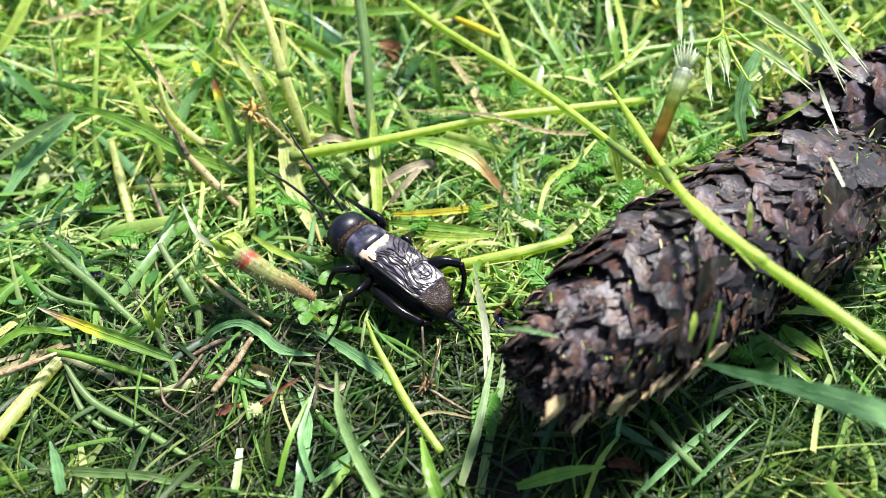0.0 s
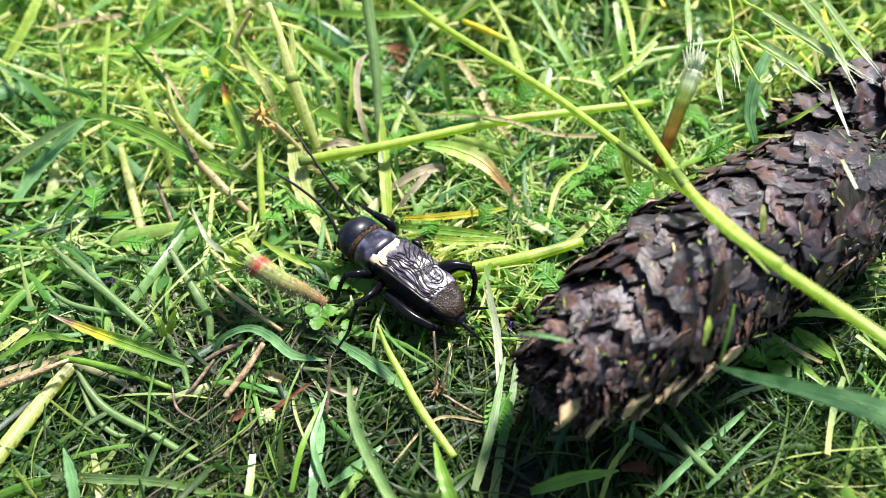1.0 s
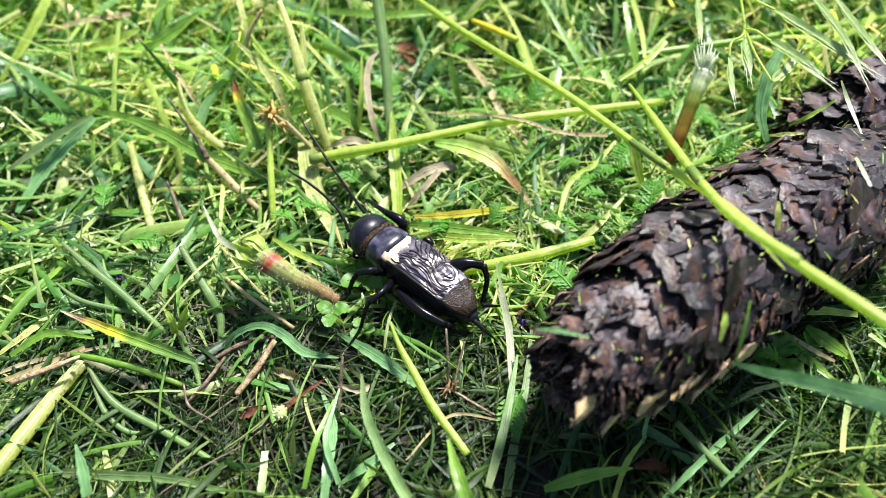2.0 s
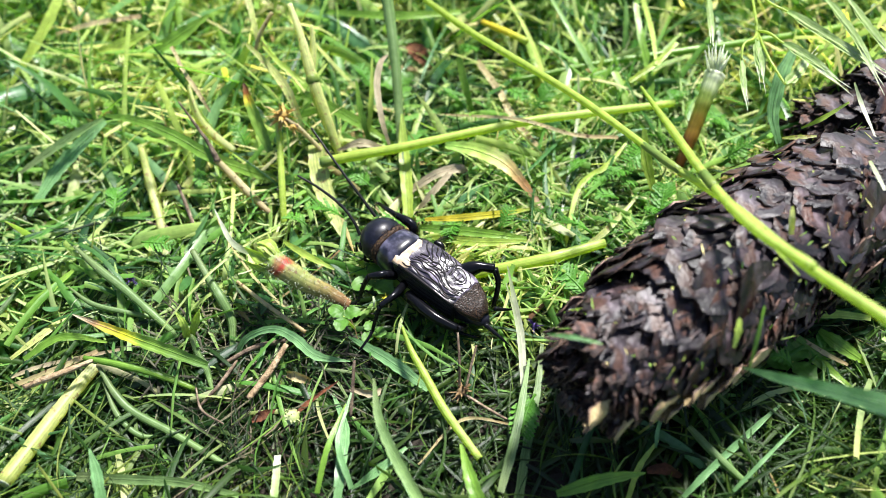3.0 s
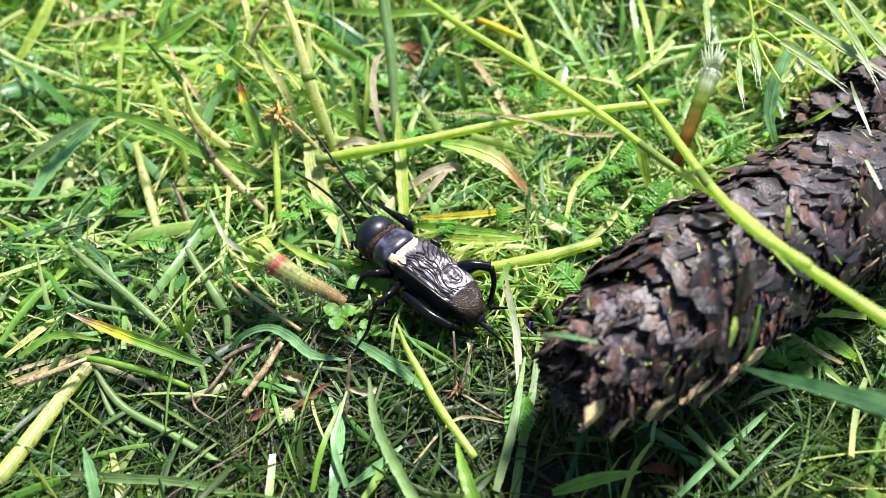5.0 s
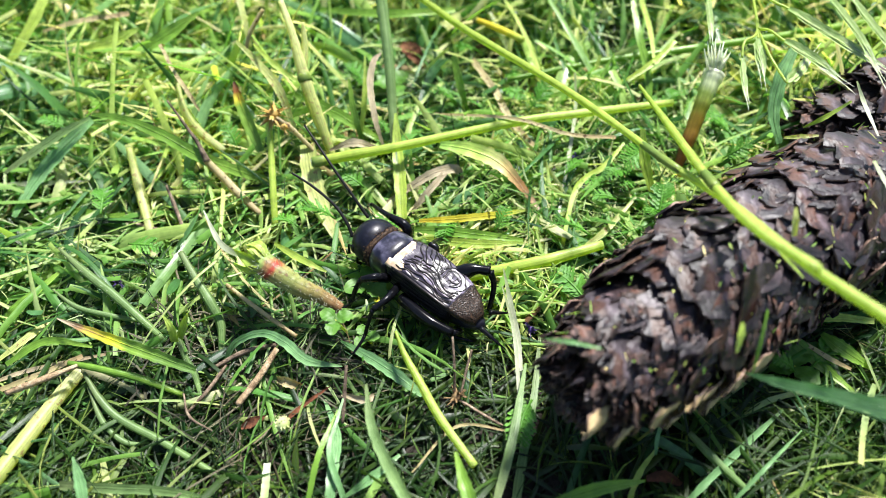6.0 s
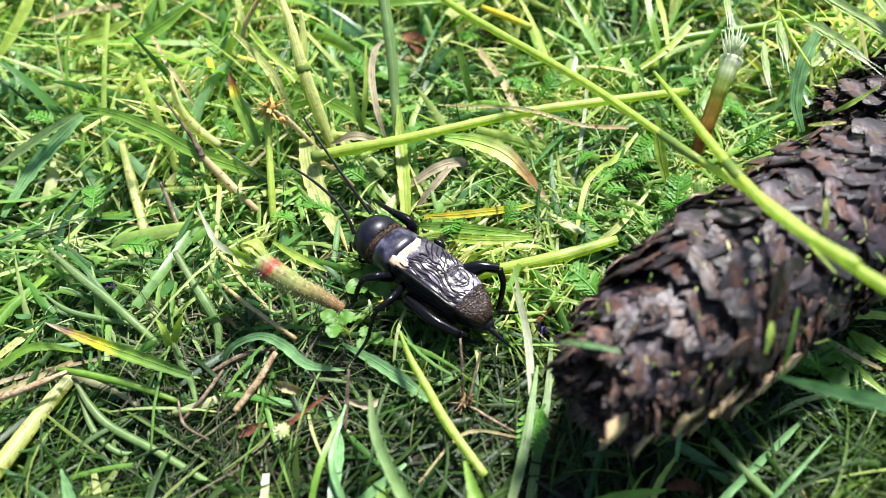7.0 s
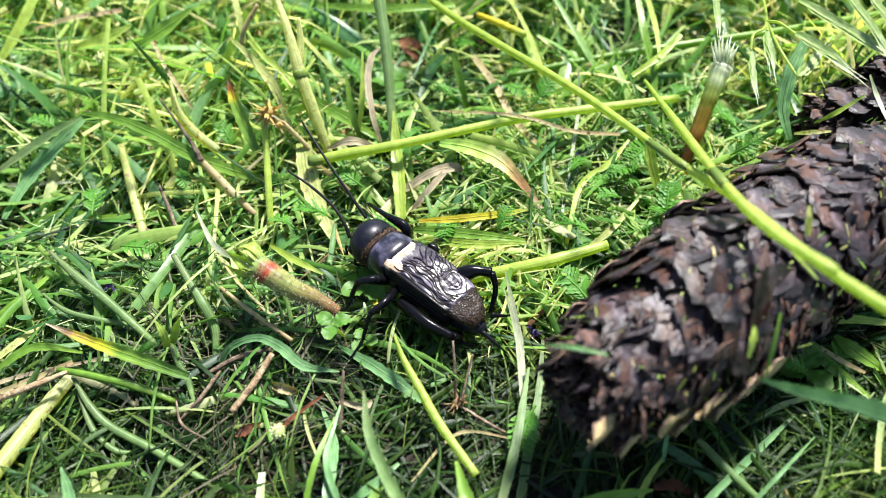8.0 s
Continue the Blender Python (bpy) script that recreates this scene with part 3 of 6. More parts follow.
def scale_shape(seed, long=9.0, wide=8.4, ragged=0.5, curl=1.0):
    """A woody cone scale: a thin curved plate with a broken front edge. It grows along +x, its back is up."""
    rnd = random.Random(seed)
    us, vs = 8, 13
    top, low, uvs = [], [], []
    edge = [rnd.uniform(-ragged, ragged) for _ in range(vs)]
    warp = [rnd.uniform(-0.45, 0.45) for _ in range(3)]
    nick = rnd.randrange(2, vs - 2)
    edge[nick] -= ragged * 1.6
    for i in range(us):
        u = i / (us - 1)
        for j in range(vs):
            v = j / (vs - 1) * 2 - 1
            half = wide / 2 * (0.5 + 0.58 * math.sin(min(1.0, u * 1.3) * math.pi / 2)) * (1 - 0.22 * max(0, u - 0.75) / 0.25)
            x = long * u - 1.7 * u * u * abs(v) ** 2.4 + edge[j] * (1.2 if i == us - 1 else 0.5 if i == us - 2 else 0)
            y = half * v + rnd.uniform(-0.18, 0.18)
            z = curl * (0.045 * long * math.sin(u * 2.2) - 0.75 * v * v * u) + rnd.uniform(-0.10, 0.10) + (0.25 * curl * edge[j] if i == us - 1 else 0)
            z += u * (warp[0] * v + warp[1] * v * v + warp[2] * math.sin(4 * v + 3 * u)) * curl
            th = 0.55 * (1 - 0.4 * u) * (1 - 0.25 * abs(v)) + 0.08
            top.append((x, y, z + th / 2))
            low.append((x - 0.05, y * 0.97, z - th / 2))
            uvs.append((j / (vs - 1), u))
    n = us * vs
    faces, rims = [], []
    for i in range(us - 1):
        for j in range(vs - 1):
            a = i * vs + j
            faces.append((a, a + vs, a + vs + 1, a + 1))
            faces.append((n + a, n + a + 1, n + a + vs + 1, n + a + vs))
    rim = [j for j in range(vs)] + [i * vs + vs - 1 for i in range(1, us)] + [(us - 1) * vs + j for j in range(vs - 2, -1, -1)] + [i * vs for i in range(us - 2, 0, -1)]
    # the broken edge has corners of its own, so that it stays sharp
    both = top + low
    edge_at = 2 * n
    uvs = uvs + uvs
    for k in rim:
        both += [top[k], low[k]]
        uvs += [uvs[k], uvs[k]]
    for k in range(len(rim)):
        a, c = edge_at + 2 * k, edge_at + 2 * ((k + 1) % len(rim))
        rims.append((a, c, c + 1, a + 1))
    return both, faces + rims, uvs, len(faces)


def chip_shape(seed):
    """A knobby broken splinter of a scale."""
    rnd = random.Random(seed)
    n, m = 5, 7
    verts, faces, uvs = [], [], []
    lx, ly, lz = rnd.uniform(1.0, 2.4), rnd.uniform(0.6, 1.4), rnd.uniform(0.18, 0.4)
    bend = rnd.uniform(-0.5, 0.7)
    for i in range(n + 1):
        t = i / n
        for j in range(m):
            a = math.tau * j / m
            r = (0.35 + 0.65 * math.sin(math.pi * min(1, t * 0.9 + 0.12))) * rnd.uniform(0.5, 1.3)
            verts.append((lx * (t * 2 - 1) + rnd.uniform(-0.2, 0.2), ly * r * math.cos(a), lz * r * math.sin(a) + bend * (t * 2 - 1) ** 2))
            uvs.append((j / m, t))
    for i in range(n):
        for j in range(m):
            k = (j + 1) % m
            faces.append((i * m + j, i * m + k, (i + 1) * m + k, (i + 1) * m + j))
    faces += [tuple(reversed(range(m))), tuple(range(n * m, n * m + m))]
    return verts, faces, uvs


def woody_mesh(name, shape, material):
    me = mesh_from(name, *shape[:3], smooth=len(shape) > 3)
    me.materials.append(material)
    if len(shape) > 3:
        me.materials.append(M_RIM)
        for p in me.polygons[shape[3] :]:
            p.material_index = 1
    return me


SCALES = [woody_mesh("scale", scale_shape(40 + k, 9.0, 8.4, 0.75), M_SCALE) for k in range(12)]
FRAYED = [woody_mesh("scale", scale_shape(60 + k, 7.5, 5.0, 1.1, 1.4), M_STUB) for k in range(7)]
BLOND = [woody_mesh("scale", scale_shape(80 + k, 8.0, 4.6, 0.7, 1.2), M_BLOND) for k in range(3)]
CHIPS = [woody_mesh("flake", chip_shape(90 + k), M_STUB if k % 3 else M_SCALE) for k in range(10)]


def cone(name, label, tip, way, length, profile, scales, chips, open_deg, seed, bend=Vector((0, 0, 0)), splinters=0, rotten=0.0):
    """A cone: a core darkened for the shade in its gaps, scales in a golden spiral that point to the tip, and splinters
    on its worn flank. bend: how its axis curves.
    """
    rnd = random.Random(seed)
    root = new(name, None)
    root.location = tip * MM
    first = way.normalized()

    def radius(s):
        return float(np.interp(s, *zip(*profile)))

    def at(s):
        """Centre, axis, side and up of the cone at s along its length."""
        ax = (first + bend * (2 * s)).normalized()
        side = ax.cross(Vector((0, 0, 1))).normalized()
        return first * s + bend * (s * s), ax, side, side.cross(ax)

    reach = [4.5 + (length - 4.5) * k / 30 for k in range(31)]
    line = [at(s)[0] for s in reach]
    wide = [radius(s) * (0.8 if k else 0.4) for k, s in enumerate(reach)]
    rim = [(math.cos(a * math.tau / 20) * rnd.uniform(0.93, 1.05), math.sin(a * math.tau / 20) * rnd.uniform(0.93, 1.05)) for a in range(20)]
    piece("core", rings(line, Vector((0, 0, 1)), rim, wide, wide), M_CORE_SHADE, root, "cone core coloured near black as shade between the scales")
    ss = np.linspace(0.0, length, 400)
    area = np.cumsum([max(2.5, radius(s)) for s in ss])

    def put(kind, me, spot, fwd, out, roll, size):
        ob = new(kind, me)
        ob.parent = root
        y = out.cross(fwd).normalized()
        ob.matrix_local = Matrix.Translation(spot * MM) @ Matrix((fwd, y, fwd.cross(y))).transposed().to_4x4() @ roll @ Matrix.Diagonal((*size, 1))

    for k in range(scales):
        s = float(np.interp((k + 0.5) / scales * area[-1], area, ss))
        c, ax, side, up = at(s)
        a = k * 2.399963 + rnd.uniform(-0.10, 0.10)
        out = side * math.cos(a) + up * math.sin(a)
        if out.z < -0.8 or (out.y > 0.85 and out.z < 0.1):
            continue
        worn = (out.z < 0.50 and out.y < 0.35) or rnd.random() < rotten or s > 0.8 * length
        near_tip = max(0.0, 1 - s / 10)
        broken = rnd.random() < (0.8 if worn else 0.06 + 0.5 * near_tip)
        pale = s < 20 and -0.42 < out.z < 0.10 and out.y < -0.3 and rotten == 0
        if not pale and rnd.random() < (0.55 if worn else 0.04 + 0.3 * near_tip):
            continue
        r = radius(s)
        tilt = radians(rnd.uniform(*open_deg) + (9 if broken else 0)) + 0.1 * near_tip
        fwd = (-ax * math.cos(tilt) + out * math.sin(tilt)).normalized()
        if broken:
            fwd = (fwd + side * rnd.uniform(-0.35, 0.35) + out * rnd.uniform(0.0, 0.3)).normalized()
        size = min(0.84, 0.10 + r / 13.5) * rnd.uniform(0.65, 1.2) * (0.62 if broken else 1)
        if pale:
            me, size = rnd.choice(BLOND), rnd.uniform(0.45, 0.7)
        else:
            me = rnd.choice(FRAYED if broken else SCALES)
        spot = c + ax * (4.2 * size) + out * (r * (0.86 if out.z > 0 else 0.92) - (0.7 if not broken else 1.4) + rnd.uniform(-0.2, 0.2))
        if me in BLOND:
            spot = c + ax * (4.2 * size) + out * (r + 0.1)
            fwd = (-ax + out * rnd.uniform(0.0, 0.2)).normalized()
        turn = 0.16 if not broken else 0.3
        roll = Matrix.Rotation(rnd.uniform(-turn, turn), 4, "X") @ Matrix.Rotation(rnd.uniform(-turn, turn), 4, "Z")
        put("scale", me, spot, fwd, out, roll, (size, size * rnd.uniform(0.95, 1.3), size * (0.7 if not broken else 1)))
    # the blunt end: ragged stubs side by side, with dark hollows between
    for k in range(64):
        c, ax, side, up = at(rnd.uniform(2.4, 6.0))
        a, far = k * 2.399963, math.sqrt((k + 0.5) / 64) * (radius(2.5) + 0.6)
        out = side * math.cos(a) + up * math.sin(a)
        fwd = (-ax + out * rnd.uniform(-0.1, 0.5) + side * rnd.uniform(-0.35, 0.35)).normalized()
        size = rnd.uniform(0.24, 0.42)
        low = -0.6 < out.z < 0.1 and out.y < -0.2
        put("scale", rnd.choice(BLOND if low and k % 4 == 0 else FRAYED), c + out * far, fwd, out, Matrix.Rotation(rnd.uniform(-0.7, 0.7), 4, "X"), (size, size * rnd.uniform(0.7, 1.3), size))
    for k in range(chips):
        s = length * rnd.random() ** 1.2 if k % 9 else rnd.uniform(0, 6)
        c, ax, side, up = at(s)
        a = rnd.uniform(0, math.tau)
        out = side * math.cos(a) + up * math.sin(a)
        if rnd.random() < 0.85 and not (out.z < 0.55 and out.y < 0.4):
            a += math.pi
            out = side * math.cos(a) + up * math.sin(a)
        fwd = (-ax + out * rnd.uniform(0.1, 1.2) - up * rnd.uniform(0.0, 0.9) + side * rnd.uniform(-0.4, 0.4)).normalized()
        size = rnd.uniform(0.3, 0.85) * min(1.0, 0.5 + radius(s) / 18)
        put("flake", rnd.choice(CHIPS), c + out * (radius(s) * rnd.uniform(0.86, 1.0)), fwd, out, Matrix.Rotation(rnd.uniform(-0.7, 0.7), 4, "X"), (size, size, size))
    for k in range(splinters):
        s, a = length * rnd.random(), rnd.uniform(0, math.tau)
        c, ax, side, up = at(s)
        out = side * math.cos(a) + up * math.sin(a)
        fwd = (-ax + out * rnd.uniform(-0.05, 0.35) + side * rnd.uniform(-0.9, 0.9)).normalized()
        size = rnd.uniform(0.2, 0.6)
        put("splinter", rnd.choice(CHIPS), c + out * (radius(s) * rnd.uniform(0.92, 1.0)), fwd, out, Matrix.Rotation(rnd.uniform(-0.4, 0.4), 4, "X"), (size, size * rnd.uniform(0.5, 1.2), size * 0.7))
    return tagged(root, label, "pine cone")


cone("spruce_cone", "weathered dark brown spruce cone with ragged scales lying on grass", CONE_TIP, CONE_WAY, 64.0, CONE_FORM, 460, 1150, (1, 10), 5, CONE_BEND, 260)


def crumbs(count):
    """Tiny mown grass bits that stick to the cone's upper side."""
    rnd = random.Random(8)
    parts = []
    for k in range(count):
        s, a = rnd.uniform(2, 58), rnd.uniform(-0.35, 3.3)
        ax = (CONE_WAY + CONE_BEND * (2 * s)).normalized()
        side = ax.cross(Vector((0, 0, 1))).normalized()
        out = side * math.cos(a) + side.cross(ax) * math.sin(a)
        r = float(np.interp(s, *zip(*CONE_FORM))) + 0.2
        c = CONE_TIP + CONE_WAY * s + CONE_BEND * s * s + out * r
        run = (ax * rnd.uniform(-1, 1) + out.cross(ax) * rnd.uniform(-1, 1) + out * rnd.uniform(-0.1, 0.5)).normalized() * rnd.choice((0.3, 0.4, 0.6, 0.9, 1.6))
        w = rnd.uniform(0.1, 0.28)
        parts.append(blade_shape([c, c + run * 0.5, c + run], [w * 0.6, w, w * 0.2], 0.3, 0.08, 0, 5, tuple(out), k))
    ob = piece("grass_crumbs", joined(*parts), M_CLIP)
    return tagged(ob, "tiny green mown grass bits stuck to the cone", "grass", kind="stuff")


crumbs(150)
cone("spruce_cone", "dark rotting spruce cone lying behind, half covered by grass", Vector((50.5, 91.0, 0.5)), Vector((1.0, 0.34, 0.05)), 55.0, [(0, 3.0), (5, 6.5), (15, 9.5), (35, 10.0), (55, 6.0)], 300, 520, (4, 16), 9, splinters=160, rotten=0.45)

# ---- the cricket: its own space has +x to the head, z up, millimetres ----
HIND_R = [(-4.16, -2.63, 4.5), (-5.79, -4.26, 5.5), (-7.62, -5.51, 5.5)]
HIND_R_T = [(-7.62, -5.51, 5.5), (-8.73, -5.04, 3.5), (-9.37, -3.45, 0.5)]
HIND_R_F = [(-9.37, -3.45, 0.5), (-10.41, -4.53, -0.2), (-11.59, -5.61, -0.4)]
HIND_L = [(-0.51, 4.2, 2.8), (-5.45, 4.58, 3.1), (-9.03, 3.61, 2.4)]
HIND_L_T = [(-9.03, 3.61, 2.4), (-9.17, 2.13, 1.4), (-8.01, 2.79, 0)]
HIND_L_F = [(-8.01, 2.79, 0), (-9.53, 2.08, -0.2), (-10.84, 1.29, -0.4)]
MID_L = [(0.8, 3.5, 3.5), (-0.26, 6.45, 4.8), (0.06, 8.78, 4.5)]
MID_L_T = [(0.06, 8.78, 4.5), (0.03, 9.7, 3), (-0.13, 10.77, 1)]
MID_L_F = [(-0.13, 10.77, 1), (-0.29, 11.84, 0.4), (-0.49, 13.54, 0)]
FRONT_L = [(2.85, 3.33, 3.5), (3.02, 5.38, 5.4), (4.42, 6.66, 5)]
FRONT_L_T = [(4.42, 6.66, 5), (4.95, 7.41, 3), (4.92, 8.19, 1.5)]
FRONT_L_F = [(4.92, 8.19, 1.5), (5.09, 8.75, 0.8), (5.55, 9.58, 0.6)]
FRONT_R = [(6.11, -4.11, 3), (6.74, -4.21, 4.8), (9.58, -3.92, 5)]
FRONT_R_T = [(9.58, -3.92, 5), (11.98, -4.18, 4.5), (14.29, -4.78, 3.5)]
FRONT_R_F = [(14.29, -4.78, 3.5), (15.6, -5.34, 2), (16.03, -5.36, 1)]
MID_R = [(1.03, -3.59, 3), (1.28, -4.45, 4), (2.06, -4.27, 4.3)]
MID_R_T = [(2.06, -4.27, 4.3), (3.01, -6.8, 2.5), (3.42, -8.44, 1)]
MID_R_F = [(3.42, -8.44, 1), (3.3, -9.5, 0.4), (2.84, -10.33, 0.2)]
CERC_L = [(-11.43, 0.89, 3), (-13.63, 0.79, 2.4), (-15.48, 0.45, 1.4)]
CERC_R = [(-10.84, -1.68, 3.2), (-11.67, -2.85, 2.6), (-12.6, -4.5, 1.8)]
FEEL_R = [(11.19, -1.38, 5.6), (13.45, -1.49, 7.2), (17.68, -1.83, 10), (24.91, -3.09, 13.5)]
FEEL_L = [(10.73, 2.25, 5), (11.98, 1.91, 6.4), (14.53, 1.79, 8), (17.9, 2.69, 10), (20.71, 3.9, 11.5)]
PALP_L = [(10.39, 2.62, 3), (11.79, 2.27, 2.5), (11.59, 2.5, 1)]
PALP_R = [(9.14, 3.11, 2.5), (9.21, 3.17, 1.5), (9.25, 2.54, 0.6)]


def loft(sections, around=24, start=0.0, end=math.tau, closed=True):
    """A body from cross sections (x, centre y, half width, top, bottom, squareness)."""
    verts, faces, uvs = [], [], []
    for i, (x, cy, w, top, bot, sq) in enumerate(sections):
        cz, h = (top + bot) / 2, (top - bot) / 2
        for j in range(around):
            a = start + (end - start) * j / (around if closed else around - 1)
            c, s = math.cos(a), math.sin(a)
            verts.append(Vector((x, cy + w * math.copysign(abs(c) ** sq, c), cz + h * math.copysign(abs(s) ** sq, s))))
            uvs.append((j / around, i / (len(sections) - 1)))
    for i in range(len(sections) - 1):
        for j in range(around if closed else around - 1):
            k = (j + 1) % around
            faces.append((i * around + j, i * around + k, (i + 1) * around + k, (i + 1) * around + j))
    if closed:
        faces.append(tuple(reversed(range(around))))
        faces.append(tuple(range((len(sections) - 1) * around, len(sections) * around)))
    return verts, faces, uvs


def dome(center, radii, turn=None, n=14, m=20):
    """An ellipsoid."""
    verts, faces, uvs = [], [], []
    for i in range(n + 1):
        t = math.pi * i / n
        for j in range(m):
            a = math.tau * j / m
            v = Vector((radii[0] * math.cos(t), radii[1] * math.sin(t) * math.cos(a), radii[2] * math.sin(t) * math.sin(a)))
            verts.append((turn @ v if turn else v) + Vector(center))
            uvs.append((j / m, i / n))
    for i in range(n):
        for j in range(m):
            k = (j + 1) % m
            faces.append((i * m + j, (i + 1) * m + j, (i + 1) * m + k, i * m + k))
    return verts, faces, uvs


def limb(pts, width, count=12, flat=1.0):
    line, w = smooth_line(pts, count), spread(width, count) / 2
    return rings(line, Vector((0, 0, 1)), ROUND, w, w * flat)


# the wing cover's back: nearly flat on top, folded down at the flank
def wing_top(x):
    return float(np.interp(x, [-10.7, -9.5, -7.5, -4, 0, 2.5, 4.2], [3.3, 4.3, 5.3, 6.0, 6.25, 6.1, 5.7]))


def wing_half(x):
    return float(np.interp(x, [-10.7, -9.8, -8.6, -6.5, -3, 0.5, 2.8, 4.2], [0.8, 1.75, 2.45, 2.95, 3.2, 3.25, 3.15, 2.9]))


def wing_point(x, v, lift=0.0):
    """v: 0 on the back's middle line, +-1 at the shoulder, +-2 at the flank's lower rim."""
    h, top = wing_half(x), wing_top(x)
    a, s = abs(v), math.copysign(1.0, v)
    if a <= 1:
        buckle = 0.22 * noise.noise(Vector((x * 0.55, v * 1.9, 4.0))) + 0.035 * noise.noise(Vector((x * 1.3, v * 4.2, 9.0)))
        if v > 0.35:
            buckle += 0.16 * math.sin(17 * v + 0.35 * x) * min(1, (v - 0.35) * 4)
        return Vector((x, s * h * a * 0.93, top - 0.32 * a**5 + lift + buckle * (1 - a**4)))
    b = a - 1
    return Vector((x, s * h * (0.93 + 0.12 * b), top - 0.32 - 3.1 * b * (0.6 + 0.4 * b) + lift * 0.3)) + Vector((0, s * lift, 0))


def wing_shell(x0, x1, v0, v1, lift, nx=44, nv=36, thick=0.12):
    top, low, uvs = [], [], []
    for i in range(nx):
        x = x0 + (x1 - x0) * i / (nx - 1)
        for j in range(nv):
            v = v0 + (v1 - v0) * j / (nv - 1)
            top.append(wing_point(x, v, lift))
            low.append(wing_point(x, v, lift - thick))
            uvs.append((j / (nv - 1), i / (nx - 1)))
    n = nx * nv
    faces = []
    for i in range(nx - 1):
        for j in range(nv - 1):
            a = i * nv + j
            faces.append((a, a + 1, a + nv + 1, a + nv))
            faces.append((n + a, n + a + nv, n + a + nv + 1, n + a + 1))
    rim = list(range(nv)) + [i * nv + nv - 1 for i in range(1, nx)] + [(nx - 1) * nv + j for j in range(nv - 2, -1, -1)] + [i * nv for i in range(nx - 2, 0, -1)]
    for a, b in zip(rim, rim[1:] + rim[:1]):
        faces.append((a, n + a, n + b, b))
    return top + low, faces, uvs + uvs


def vein(path, width, lift):
    """A raised vein over the wing: (x, v) pairs."""
    line = [wing_point(p.x, p.y, lift) for p in smooth_line([(a, b, 0) for a, b in path], 7 * len(path))]
    w = np.full(len(line), width / 2)
    w[0] = w[-1] = width / 5
    return rings(line, Vector((0, 0, 1)), ROUND[::2], w, w)


def sound_veins():
    """Long wavy veins that flow back over the upper wing cover and bend round the oval mirror near its rear."""
    rnd = random.Random(31)

    def wavy(path, width):
        return vein([(x + rnd.uniform(-0.16, 0.16), v + rnd.uniform(-0.05, 0.05)) for x, v in path], width, 0.07)

    out = []
    for k in range(7):
        v = 0.84 - 0.15 * k
        out.append(wavy([(2.3 - 0.2 * k, v), (1.2, v - 0.03), (0.2, v - 0.12), (-1.0, v - 0.08), (-2.0, v - 0.16), (-3.2, v * 0.9 - 0.04), (-4.4, 0.78 - 0.10 * k), (-5.6, 0.84 - 0.09 * k), (-7.0, 0.74 - 0.11 * k)], 0.27 if k % 3 == 0 else 0.19))
    for k in range(5):
        x = 1.9 - k * 0.85
        out.append(wavy([(x + 0.2, -0.95), (x - 0.3, -0.74), (x - 0.8, -0.52), (x - 1.5, -0.38), (x - 1.9, -0.10), (x - 1.4, 0.22 - 0.04 * k)], 0.22))
    for r, turns in ((0.45, 6), (0.85, 8), (1.2, 7)):
        out.append(wavy([(-5.1 + (1.6 * r + rnd.uniform(-0.2, 0.2)) * math.cos(a), -0.36 + (0.46 * r + rnd.uniform(-0.08, 0.08)) * math.sin(a)) for a in [q * math.tau / 9 + 2 * r for q in range(turns)]], 0.19))
    for k in range(4):
        out.append(wavy([(-4.1 - 0.5 * k, -0.05), (-4.3 - 0.55 * k, -0.3), (-4.0 - 0.6 * k, -0.6)], 0.12))
    for k in range(4):
        out.append(wavy([(-0.2 - k * 0.85, -0.97), (-1.1 - k * 0.8, -0.84), (-1.8 - k * 0.7, -0.66), (-2.5 - k * 0.5, -0.32 + 0.1 * k)], 0.2))
    out.append(vein([(2.6, 0.98), (-1.0, 0.97), (-5.0, 0.98), (-7.3, 0.97)], 0.45, 0.02))
    return joined(*out)


def flank_veins(side):
    return joined(*[vein([(3.4 - 0.15 * k, side * (1.12 + 0.2 * k)), (0.0, side * (1.06 + 0.215 * k)), (-4.0, side * (1.05 + 0.2 * k)), (-7.6 + 0.1 * k, side * (1.05 + 0.16 * k))], 0.15, 0.05) for k in range(5)])


def spines(line_pts, count, long, tilt):
    out = []
    line = smooth_line(line_pts, 24)
    for k in range(count):
        i = 7 + int(15 * k / max(1, count - 1))
        tan = (line[min(i + 1, 23)] - line[i - 1]).normalized()
        for s in (-1, 1):
            way = (tan * tilt + tan.orthogonal().normalized() * s).normalized()
            out.append(limb([line[i], line[i] + way * long * 0.6, line[i] + way * long + tan * 0.1], [0.16, 0.1, 0.02], 4))
    return joined(*out)


FEELERS = []


